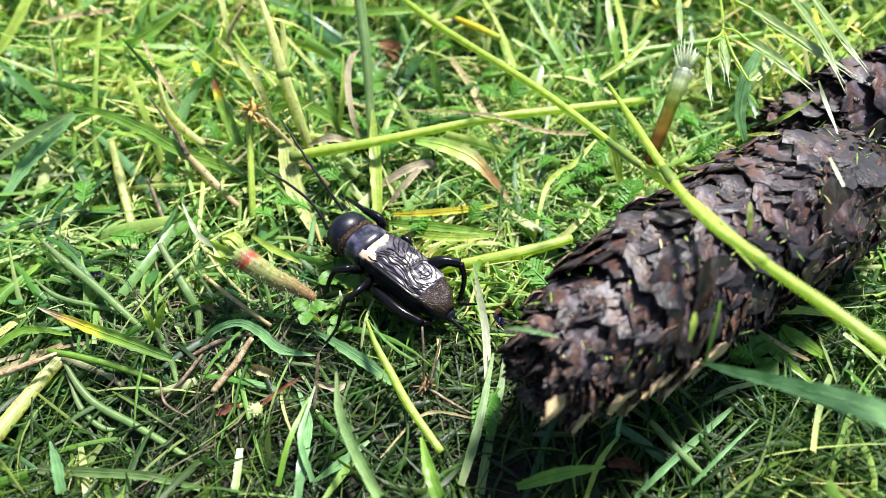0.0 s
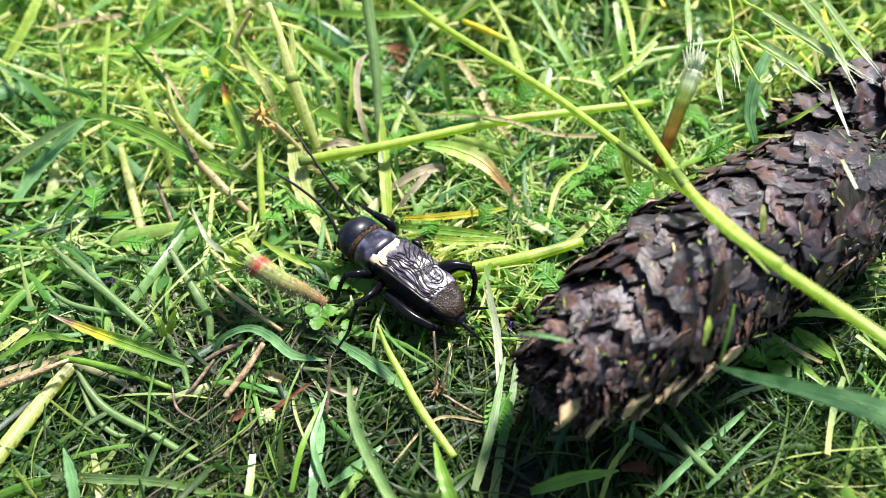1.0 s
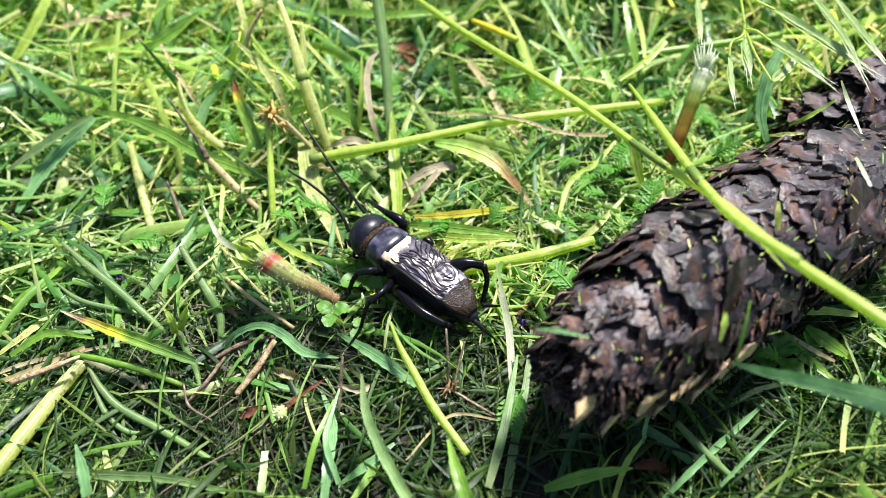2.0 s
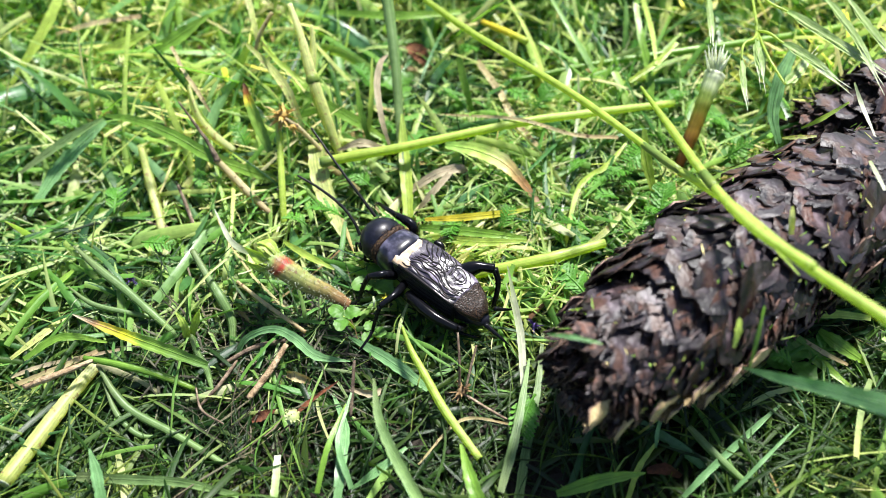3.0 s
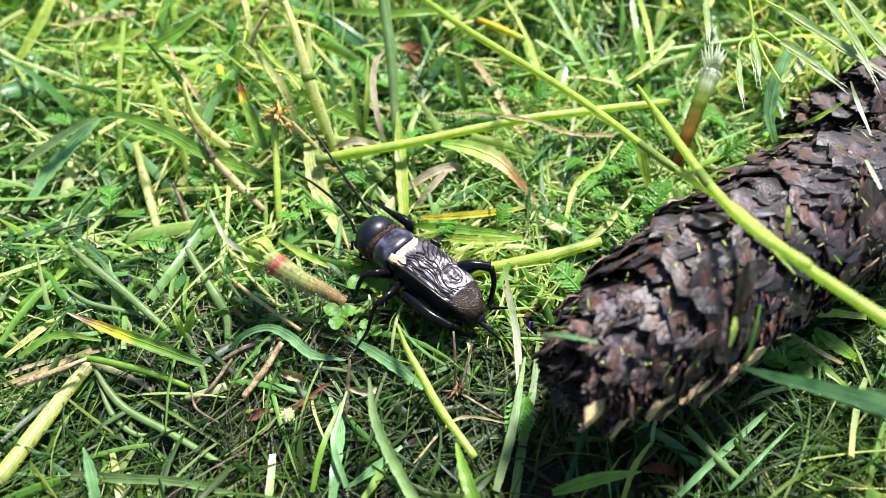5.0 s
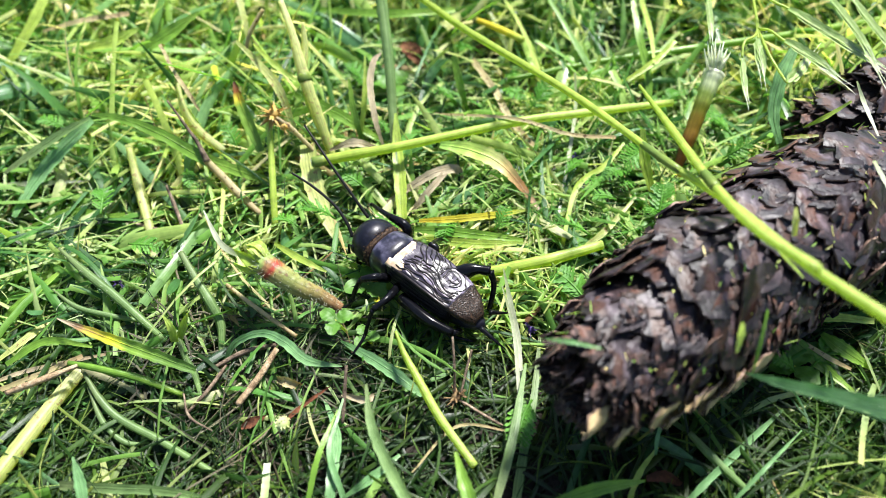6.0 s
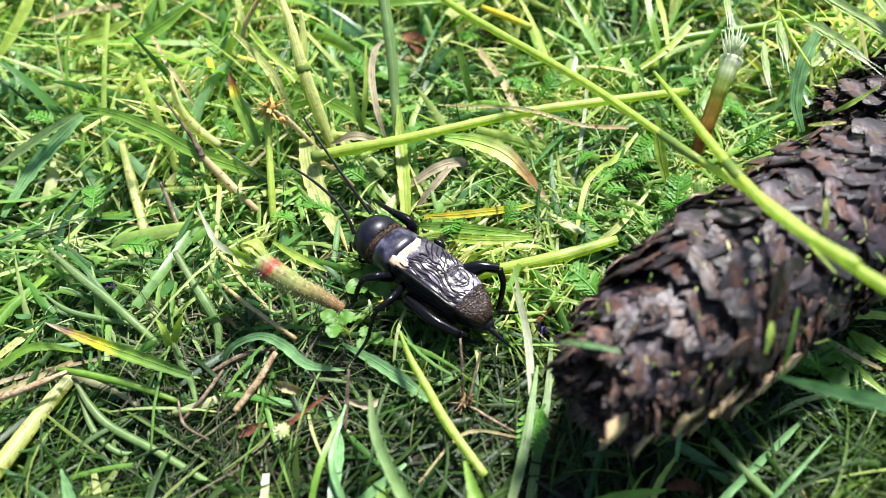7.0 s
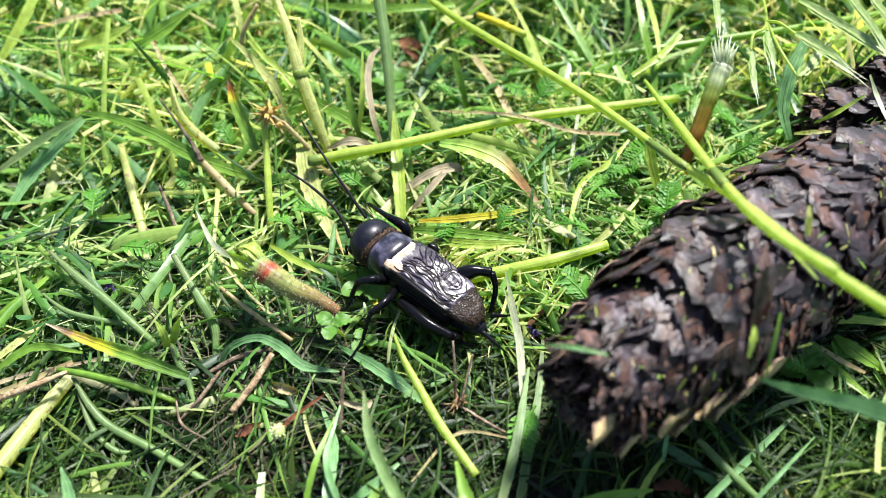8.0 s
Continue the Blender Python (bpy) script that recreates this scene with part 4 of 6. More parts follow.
def cricket():
    root = new("cricket", None)
    root.matrix_world = pose(*[c * MM for c in (-6.95, 66.45, -4)], 0, 0, 137.71)
    tagged(root, "glossy black field cricket with cream wing bases resting on grass", "cricket")
    # abdomen
    piece("abdomen", loft([(4.5, 0, 2.3, 4.6, 1.0, 0.9), (1, 0, 2.75, 5.0, 0.2, 0.9), (-3, 0, 2.8, 5.0, 0.0, 0.9), (-7, 0, 2.3, 4.3, 0.3, 0.9), (-9.4, 0, 1.7, 3.4, 1.0, 1), (-10.8, 0, 0.9, 2.7, 1.4, 1), (-11.3, 0, 0.3, 2.3, 1.8, 1)]), M_BLACK, root)
    # head: a round glossy ball, face bent down
    ball, f, u = dome((8.75, 0, 3.7), (2.85, 3.4, 3.05), Euler((0, radians(20), 0)).to_matrix(), 22, 32)
    head = piece("head", (ball, f, u), M_BLACK, root)
    for s in (-1, 1):
        piece("eye", dome((9.7, s * 2.85, 3.8), (0.75, 0.55, 0.85)), M_LEG, head, "dull black compound eye")
        piece("feeler_socket", dome((10.95, s * 1.35, 4.55), (0.42, 0.45, 0.42), None, 8, 10), M_COLLAR, head)
    piece("mouthparts", loft([(9.0, 0, 1.9, 2.4, 0.2, 0.8), (10.6, 0, 1.7, 2.2, 0.1, 0.8), (11.2, 0, 1.1, 1.6, 0.3, 0.9)]), M_LEG, head)
    for pts in (PALP_L, PALP_R):
        piece("palp", limb(pts, [0.35, 0.3, 0.4]), M_LEG, head)
    # collar of brown fuzz between head and shield
    piece("collar", loft([(6.7, 0, 3.1, 6.2, 0.9, 0.85), (6.95, 0, 3.26, 6.34, 0.8, 0.85), (7.35, 0, 3.3, 6.33, 0.8, 0.87), (7.7, 0, 3.2, 6.2, 1.0, 0.9)]), M_COLLAR, root, "rusty brown fuzzy collar")
    rnd = random.Random(77)
    tufts = []
    for k in range(170):
        a = rnd.uniform(-0.2, math.pi + 0.2)
        root_at = Vector((rnd.uniform(6.75, 7.7), 3.25 * math.cos(a), 3.55 + 2.75 * math.sin(a)))
        tip_at = root_at + Vector((rnd.uniform(-0.35, 0.6), 0.3 * math.cos(a), 0.3 * math.sin(a)))
        tufts.append(limb([root_at, (root_at + tip_at) / 2, tip_at], [0.07, 0.05, 0.02], 3))
    tagged(piece("fuzz", joined(*tufts), M_COLLAR, root, "short brown hairs round the neck"), kind="stuff")
    shield = [(3.1, 0, 3.05, 5.9, 1.0, 0.85), (3.4, 0, 3.3, 6.3, 0.8, 0.82), (4.3, 0, 3.42, 6.45, 0.7, 0.8), (5.6, 0, 3.35, 6.4, 0.7, 0.8), (6.5, 0, 3.18, 6.2, 0.8, 0.82), (6.95, 0, 2.95, 5.95, 1.0, 0.85)]
    piece("neck_shield", loft(shield, 36), M_SHIELD, root, "bluish black velvety neck shield")
    # wing covers: the right one lies over the left one
    lower = piece("wing_cover", wing_shell(3.9, -7.3, -0.2, 1.0, -0.1), M_WING, root)
    piece("flank", wing_shell(3.7, -7.6, 0.97, 1.95, 0.0, 24, 10), M_FLANK, lower)
    tagged(piece("venation", flank_veins(1), M_VEIN, lower), kind="stuff")
    over = piece("wing_cover", wing_shell(3.9, -7.3, -1.0, 0.95, 0.06), M_WING, root)
    piece("flank", wing_shell(3.7, -7.6, -1.95, -0.97, 0.0, 24, 10), M_FLANK, over)
    tagged(piece("venation", joined(sound_veins(), flank_veins(-1)), M_VEIN, over, "raised glossy black wing veins"), kind="stuff")
    piece("wing_tip", wing_shell(-7.0, -10.6, -1.25, 1.25, 0.02, 14, 22), M_WINGTIP, root, "brown netted wing tips")
    # cream patch over both wing roots: a round lobe on the near shoulder, paler and shorter across the other
    nv, rnd = 30, random.Random(5)
    patch, f, u = wing_shell(3.7, 1.0, -0.84, 1.07, 0.16, 9, nv, 0.2)
    for j in range(nv):
        v = -0.84 + 1.91 * j / (nv - 1)
        rear = float(np.interp(v, [-0.84, -0.6, -0.2, 0.2, 0.42, 0.55, 0.8, 0.98, 1.07], [2.9, 2.1, 1.8, 2.2, 1.9, 1.0, 0.6, 1.0, 2.2])) + rnd.uniform(-0.12, 0.12)
        for i in range(9):
            x = 3.7 + (rear - 3.7) * i / 8
            sink = 0.2 if i == 8 or j in (0, nv - 1) else 0.0
            patch[i * nv + j] = wing_point(x, v, 0.16 - sink)
            patch[(9 + i) * nv + j] = wing_point(x, v, -0.04 - sink)
    piece("wing_root_patch", (patch, f, u), M_CREAM, root, "cream white wing base patch")
    # legs
    for up, low, foot, wf, wt, sp in (
        (HIND_R, HIND_R_T, HIND_R_F, [2.2, 2.0, 1.2, 1.35], [1.0, 0.75, 0.7], 5),
        (HIND_L, HIND_L_T, HIND_L_F, [1.6, 1.65, 1.35, 1.1], [1.0, 0.75, 0.7], 4),
        (MID_L, MID_L_T, MID_L_F, [1.1, 1.05, 0.85, 0.8], [0.65, 0.55, 0.5], 3),
        (FRONT_L, FRONT_L_T, FRONT_L_F, [1.25, 1.2, 1.05, 0.85], [0.75, 0.7, 0.5], 2),
        (FRONT_R, FRONT_R_T, FRONT_R_F, [1.2, 1.4, 1.3, 0.9], [0.8, 0.65, 0.5], 2),
        (MID_R, MID_R_T, MID_R_F, [1.2, 1.2, 1.0, 0.9], [0.75, 0.6, 0.5], 2),
    ):
        thigh = piece("thigh", limb(up, wf, 14, 1.15), M_LEG, root)
        piece("shin", limb(low, wt, 14), M_LEG, thigh)
        tagged(piece("spurs", spines(low, sp, 0.9, 0.6), M_LEG, thigh, "short black spines on the shin"), kind="stuff")
        piece("foot", limb(foot, [0.5, 0.42, 0.4, 0.22], 10), M_LEG, thigh)
    for pts in (CERC_L, CERC_R):
        piece("tail_feeler", limb(pts, [0.75, 0.45, 0.12]), M_LEG, root)
    for pts in (FEEL_R, FEEL_L):
        base = Vector(pts[0])
        ob = piece("feeler", limb([Vector(p) - base for p in pts], [0.5, 0.46, 0.42, 0.37, 0.28], 34), M_FEELER, root, "long thin black feeler")
        ob.location = base * MM
        FEELERS.append((ob, base * MM))
        LAID.append(([pose(*(-6.95, 66.45, -4), 0, 0, 137.71) @ Vector(p) for p in smooth_line(pts, 14)], 0.4))
    return root


def sway(feelers):
    """Small swings of the feelers."""
    swings = (
        ((0.0, 0.0, 0.0), (1.0, 0.5, 0.8), (1.5, -0.5, 1.0), (3.0, 1.2, -1.0), (3.5, -0.6, 0.0), (4.5, 0.0, 0.8), (6.0, 0.8, 1.5), (6.5, 1.0, 1.6), (7.0, 0.0, 0.6), (8.0, -1.4, 0.0)),
        ((0.0, 1.0, 0.5), (1.0, -1.0, 0.0), (1.5, -2.5, 0.0), (3.0, 0.6, 0.4), (3.5, 0.0, 0.0), (4.5, -1.0, 0.6), (6.0, -3.0, 1.0), (6.5, -5.0, 1.5), (7.0, -4.5, 1.0), (8.0, -5.0, 0.0)),
    )
    for (ob, at), rows in zip(feelers, swings):
        walk(ob, [(t, pose(*at, 0, -lift, turn)) for t, turn, lift in rows])


cricket()

# ---- stems and blades that stand out ----
stem("grass_plant", "long fresh green grass stem lying across the cone", [(-7.9, 119.1, 9), (0.1, 106, 11), (13.9, 86.5, 14), (23.1, 69.8, 17), (27.5, 60, 20), (30.8, 48.2, 24), (35.8, 39.4, 26), (40, 34, 26)], [0.97, 1.12, 1.0, 0.92, 1.0, 1.08, 1.08, 1.05], M_LIME, nodes=(0.44,))
stem("grass_plant", "short green grass stem leaning on the cone", [(23.5, 88.2, 14), (24.5, 76.8, 17), (25.8, 62.1, 21), (27.2, 52.8, 24), (29.9, 45.1, 27)], [0.4, 0.94, 1.07, 1.14, 1.03], M_LIME, nodes=(0.5,))
stem("grass_plant", "stout pale green grass stem lying flat", [(-23.6, 86.9, 1), (-17.4, 88.1, 1.5), (-10.5, 89.3, 2), (7, 93.5, 3), (16, 95.3, 3), (32.9, 99.3, 2)], [1.47, 1.65, 1.39, 1.41, 1.33, 1.1], M_LIME, nodes=(0.03,))
stem("grass_plant", "tall upright green grass stem", [(-10.7, 85.4, -3), (-11.7, 95.4, 1), (-12.4, 103.6, 7), (-13.7, 112, 13), (-14.3, 115.3, 17)], [1.23, 1.36, 1.64, 1.92, 2.09], M_DULL)
blade("grass_shoot", "pale green torn leaf sheath standing upright", [(-10, 79.8, -4), (-10.4, 85.7, -2), (-11, 91.9, 0), (-11.2, 95.8, 3)], [1.46, 1.92, 1.61, 0.45], M_LIME, fold=0.35, fuzz=120)
stem("grass_plant", "thick pale yellow stem with side shoots", [(-21.2, 91.2, -2), (-22.7, 93.8, 2), (-24.2, 96.5, 6), (-25.4, 99, 9), (-26.8, 102.9, 13), (-28.5, 106.7, 16)], [1.26, 1.69, 1.76, 1.84, 1.22, 0.87], M_PALE, nodes=(0.55,))
stem("grass_shoot", "short upright pale side shoot", [(-25.3, 99.2, 8.5), (-25, 102, 11), (-25.1, 104.1, 14)], [1.23, 1.14, 0.52], M_PALE)
blade("grass_plant", "pale lime grass blade arching beside a stem", [(-21.9, 92, 0), (-24.1, 95.5, 4), (-25.3, 98.7, 6.5), (-23.2, 102.4, 8)], [0.89, 1.15, 0.89, 0.18], M_LIME)
blade("grass_plant", "pale green broad grass blade", [(-35.4, 102.3, 12), (-32.3, 99.9, 10), (-28.9, 96.7, 7), (-26.9, 93.7, 1)], [0.44, 1.14, 1.4, 0.81], M_PALE)
blade("grass_plant", "pale green narrow grass blade", [(-32.6, 101.5, 12), (-29.2, 97.8, 11), (-25.9, 96.2, 9)], [0.35, 0.86, 0.52], M_LIME)
blade("grass_plant", "long light green blade lying behind", [(-27.2, 99.8, 4), (-20.3, 98.8, 0), (-12.9, 95.2, -3)], [1.27, 1.85, 0.74], M_GREEN)
stem("grass_plant", "thin hairy pale green stem", [(-28.9, 78.6, -4), (-29.4, 83.7, -1), (-30, 89.3, 2), (-30.3, 92.4, 5)], [0.94, 1.03, 0.96, 0.78], M_LIME, fuzz=140)
stem("dry_straw", "pinkish tan dry flower stalk", [(-22.4, 89.4, -1), (-25, 90.5, 2), (-27.2, 90.8, 5), (-29.3, 91.9, 6)], [0.53, 0.7, 0.77, 0.52], M_STRAW)
blade("grass_shoot", "green sheath with a dead brown tip", [(-31.6, 89.4, 1), (-33.1, 91.7, 4), (-34.5, 94.1, 7), (-35.3, 96.2, 9)], [1.14, 1.83, 1.56, 0.35], M_BROWNTIP, fold=0.5)
blade("grass_plant", "thin pale grass blade with a curled end", [(-40.1, 91.8, 7), (-41.8, 93.8, 9), (-44.7, 98, 10), (-46.7, 101.7, 10.5), (-48.1, 104.3, 10), (-48.3, 106.2, 8.5)], [0.26, 0.68, 0.61, 0.53, 0.54, 0.37], M_STRAW)
stem("grass_plant", "stout bleached grass stem", [(-44.7, 98.6, 9), (-43, 93.4, 6), (-41.3, 92, 3), (-37.8, 90.6, 0)], [0.44, 1.13, 1.58, 1.24], M_PALE)
stem("twig", "thin dark brown dead twig with a swollen joint", [(-45.5, 94.3, 7), (-42.8, 91.3, 5), (-40.7, 89, 3), (-39.5, 87.3, 1)], [0.26, 0.43, 0.61, 1.04], M_TWIG, category="twig")
stem("dry_straw", "cream speckled dry stalk", [(-39.9, 87.8, 1), (-37.1, 85.7, -1), (-34.5, 83.5, -2.5), (-31.3, 80.9, -4)], [1.04, 1.22, 1.22, 0.86], M_STRAW)
blade("grass_plant", "green blade with a white-green lower face", [(-56.7, 92.4, 6), (-51.6, 91.2, 6), (-45.8, 89.7, 4), (-40.2, 88, 1), (-34.7, 87.9, -2), (-30.6, 88, -4)], [0.52, 1.2, 1.72, 1.92, 1.6, 0.81], M_GREEN)
blade("grass_plant", "bluish dull green broad blade", [(-70.9, 83.4, -7), (-68.6, 89.5, -5), (-64.8, 92.9, -2), (-59.1, 95.8, 2)], [0.81, 2.01, 2.47, 1.08], M_BLUE)
blade("grass_plant", "narrow white-green blade lying flat", [(-78, 91.2, -8), (-69.9, 90.8, -7), (-61.1, 90.3, -6)], [0.75, 0.84, 0.18], M_WHITE)
stem("dry_straw", "pale yellow soft dry stalk", [(-53.4, 92.7, -1), (-51.3, 87, -4), (-48.7, 80.4, -6), (-47.2, 75.2, -8)], [1.09, 1.61, 1.4, 1.03], M_PALE)
blade("grass_plant", "dull green curved blade", [(-68.3, 82.4, -8), (-62.3, 84.5, -7), (-55.6, 83.2, -7), (-50.6, 84.9, -7)], [0.36, 1.26, 1.43, 0.36], M_GREEN)
stem("grass_plant", "smooth pale green stem", [(-0.8, 68.7, -4), (4.4, 69.3, -3), (10.8, 70.2, -2), (18.7, 72.9, -2)], [1.45, 1.68, 1.76, 1.3], M_LIME)
stem("grass_plant", "pale yellow-green cut stem", [(-57.2, 38.1, -5), (-55, 46.1, -6), (-53.6, 51.9, -7), (-52.6, 55.9, -8)], [1.88, 2, 1.79, 1.7], M_PALE)
blade("grass_plant", "green blade with a yellow and bleached dry tip", [(-35.6, 53.8, -4), (-40.1, 54.7, -2), (-43.6, 55.6, -1), (-48.5, 57.1, 0), (-53.6, 59.2, 0)], [1.03, 1.61, 1.6, 1.17, 0.15], M_TIPDRY, fold=0.35)
stem("grass_plant", "green young stem with a bent end", [(-52.3, 55, -4), (-48, 54.1, -4), (-42.8, 53.2, -5), (-37.6, 52, -7)], [0.67, 0.96, 0.96, 0.75], M_GREEN)
stem("grass_plant", "dull green stem ending in a red-brown base", [(-50.4, 54.1, -5), (-47.7, 50.8, -6), (-44.8, 48.5, -7), (-39, 45.8, -8), (-31.2, 41.6, -9)], [0.48, 0.94, 1.05, 1.04, 0.74], M_DULL)
stem("grass_plant", "dull green curved blade beside a stem", [(-49.7, 52.5, -6), (-46.9, 48.1, -7), (-43.7, 45.8, -8), (-40.9, 46.3, -9)], [0.36, 0.82, 0.75, 0.18], M_DULL)
stem("grass_shoot", "dull hairy green leaf sheath", [(-58.3, 72.6, -2), (-53.3, 68.3, -2), (-48.8, 65.1, -3), (-44.7, 61.9, -4), (-41.3, 59.5, -6)], [0.39, 1.21, 1.19, 1.06, 0.74], M_DULL, fuzz=120)
stem("grass_plant", "thin dull green blade", [(-57.7, 66.2, -3), (-53.9, 63.9, -4), (-49.3, 63.1, -5), (-44.8, 62.8, -6)], [0.19, 0.75, 0.82, 0.44], M_DULL)
stem("grass_shoot", "thick hairy dull green leaf sheath", [(-40.9, 71.8, -2), (-38.3, 68, -3), (-35.9, 64.7, -4), (-34.4, 62.3, -6), (-34.1, 58.9, -8)], [0.84, 1.09, 1.45, 1.26, 0.88], M_DULL, fuzz=120)
stem("grass_shoot", "green leaf sheath with a split tip", [(-39, 59.3, -3), (-38.1, 57, -5), (-36.6, 54.7, -7), (-35.5, 51.9, -8)], [0.61, 0.85, 0.97, 0.42], M_DULL, fuzz=120)
blade("grass_plant", "bright green split leaf tip", [(-38.8, 57.5, -3), (-39, 58.4, -1), (-40, 59.5, 0)], [1.05, 1.04, 0.15], M_LIME)
blade("grass_plant", "bright green split leaf tip", [(-38.3, 58, -3), (-37.4, 58.8, -1), (-36.5, 59.1, 1)], [0.9, 1.19, 0.22], M_LIME)
blade("grass_plant", "arching green blade with a bluish end", [(-33.5, 57.1, -8), (-31.5, 58.6, -5), (-27.7, 58.8, -3), (-24.5, 57.4, -3), (-21.3, 54.9, -3.5), (-17, 54.9, -5)], [0.46, 0.92, 0.98, 1.42, 1.25, 0.15], M_BLUE)
stem("twig", "tan bark twig lying in the grass", [(-25.6, 57, -4), (-27.6, 53.3, -5), (-30, 49.9, -6)], [0.75, 0.89, 0.8], M_TAN, category="twig")
stem("twig", "long grey dead twig", [(-34.9, 55.6, -7), (-30.5, 57.8, -6), (-26.1, 58.3, -5)], [0.53, 0.77, 0.61], M_TWIG, category="twig")
blade("grass_plant", "bluish green flat blade", [(-17.4, 58.2, -4), (-13.2, 55.5, -4), (-9.5, 53, -4.5), (-6.3, 50.4, -5)], [0.3, 1.49, 1.61, 0.65], M_BLUE)
stem("grass_plant", "pale yellow-green stem with a frayed tip", [(-9.9, 57, 0), (-8.7, 54.2, -1), (-6.7, 50.7, -2), (-4.3, 46.5, -3), (-0.2, 40.7, -4)], [0.36, 0.79, 1.06, 1.11, 0.94], M_LIME)
blade("grass_plant", "long grey-green blade curving upward", [(-12.9, 48.2, 2), (-11.9, 42.6, 3), (-9.8, 37.4, 4), (-6.6, 31.4, 5)], [0.27, 1.03, 1.22, 1.16], M_DULL, fold=0.4)
blade("grass_clipping", "whitish cut grass blade with a split end", [(4, 64.7, 3), (4.9, 61.3, 0), (5.8, 58, -3), (6.2, 54, -5)], [0.15, 0.75, 0.85, 0.4], M_WHITE)
blade("grass_clipping", "whitish split strip of a cut blade", [(3.8, 63, 1.5), (5.2, 57.9, -1.5), (5.6, 50.9, -4), (5.8, 48.2, -5)], [0.15, 0.44, 0.5, 0.29], M_WHITE)
blade("grass_plant", "dull green narrow upright blade", [(9, 59.3, -5), (7.6, 50.7, -5), (5.8, 43.4, -6), (4.4, 36.7, -7)], [0.38, 0.94, 1.18, 1.14], M_DULL)
blade("grass_plant", "broad light bluish green blade", [(27.3, 43.5, 12), (29.8, 41.1, 14), (32.8, 38, 17), (36.6, 34.4, 20), (40.6, 31.8, 21)], [0.18, 1.03, 1.4, 2.12, 2.43], M_BLUE, fold=0.15)
blade("fallen_leaf", "broad green leaf withering to yellow and brown", [(-4.3, 89.6, 2), (-0.1, 88.6, 2), (4.2, 87.1, 1), (7.1, 84.5, -0.5), (10.9, 80.6, -3.5)], [1.04, 2.25, 2.5, 1.46, 0.34], M_WITHER, fold=0.2, category="leaf")
blade("fallen_leaf", "tan dry curled grass leaf", [(-13.2, 83.5, -5), (-9.3, 85.2, -3), (-5.3, 86.5, -1), (-1.9, 87.4, -1), (-0.8, 87.2, -3)], [0.44, 1.05, 1.4, 1.4, 0.35], M_DRYLEAF, category="leaf")
blade("fallen_leaf", "tan dry narrow grass leaf", [(-8.7, 82.2, -5), (-6.7, 83.6, -3), (-4.7, 85.3, -1.5), (-3.2, 87, -1)], [0.52, 1.04, 1.04, 0.7], M_DRYLEAF, category="leaf")
blade("grass_plant", "flat yellow dead grass blade", [(-7.4, 78.1, -2.5), (-1.9, 78, -2), (4, 78.8, -2), (9, 80.2, -2.5)], [0.5, 1.09, 1.01, 0.25], M_YELLOW, fold=0.1)
blade("grass_plant", "very thin bleached grass blade", [(17.4, 103.3, 5), (17.5, 99.1, 1), (16, 91.6, -2), (14.3, 84.2, -4), (12.9, 77.6, -5)], [0.27, 0.55, 0.54, 0.44, 0.34], M_WHITE)
blade("grass_plant", "broad pale green drooping blade", [(-24.8, 91, 1), (-23.8, 86.1, -1), (-22.1, 81.4, -3), (-19.6, 76.3, -5)], [2.3, 3.14, 2.58, 0.51], M_PALE, fold=0.15)
stem("grass_plant", "slim green stem lying far behind", [(7, 108, -0), (22.7, 111.4, 1), (37.5, 113.4, 2), (57.6, 116.5, 3), (78.3, 120.6, 4)], [0.77, 1.07, 1.27, 1.18, 1.2], M_GREEN)
stem("cut_plant", "short yellow cut stem", [(2.3, 121.2, 3), (6.3, 117.4, 3.5), (9.8, 113.6, 4)], [0.91, 1.19, 1.16], M_YELLOW)
stem("cut_plant", "brown cut stem with a pale green top", [(32.5, 88.6, -2), (33.7, 90.7, 1), (35, 93.2, 4), (36.2, 95.5, 7), (37.4, 97.8, 9)], [1.42, 2.11, 2.27, 2.43, 3.29], M_BRUSH, category="plant stem")
blade("grass_clipping", "green grass sliver stuck on the cone", [(25.9, 45.7, 18), (25.6, 44.5, 17.5), (25.3, 43.4, 16)], [0.34, 0.74, 0.28], M_LIME)
blade("grass_clipping", "pale green grass sliver standing on the cone", [(33.9, 58.4, 21), (33.9, 57.4, 20), (34.3, 56.9, 18)], [0.31, 0.74, 0.62], M_PALE)
blade("grass_clipping", "green grass shred hanging down the cone", [(28.9, 53.5, 23), (30.6, 52.2, 21), (33, 50.4, 19)], [0.23, 0.52, 0.18], M_LIME)
blade("grass_clipping", "thin green shred on the cone flank", [(29.3, 47.9, 17), (28.4, 45.1, 15), (28.1, 43.5, 12)], [0.23, 0.47, 0.24], M_GREEN)
blade("grass_clipping", "pale leaf sliver on the cone", [(41, 78.4, 13), (42.3, 76.9, 14.5), (44.3, 76.5, 15)], [0.3, 0.66, 0.22], M_PALE)
blade("grass_clipping", "bluish shred across the cone tip", [(6.2, 43.8, 18), (8.4, 42.8, 19), (11.3, 42, 19)], [0.22, 0.5, 0.16], M_BLUE)
blade("grass_clipping", "white straw sliver on the dark cone", [(51.3, 85, 17), (52.3, 82.7, 15), (52.6, 76.5, 14)], [0.23, 0.68, 0.22], M_WHITE)
blade("grass_clipping", "green blade lying over the dark cone", [(44.8, 81.5, 12), (46.7, 81.1, 14), (50, 82.1, 16)], [0.23, 0.68, 0.3], M_LIME)
blade("grass_clipping", "white straw on the cone shoulder", [(46.4, 67.6, 19), (46.8, 65.7, 18.5), (47.2, 63.7, 18)], [0.4, 0.59, 0.39], M_WHITE)
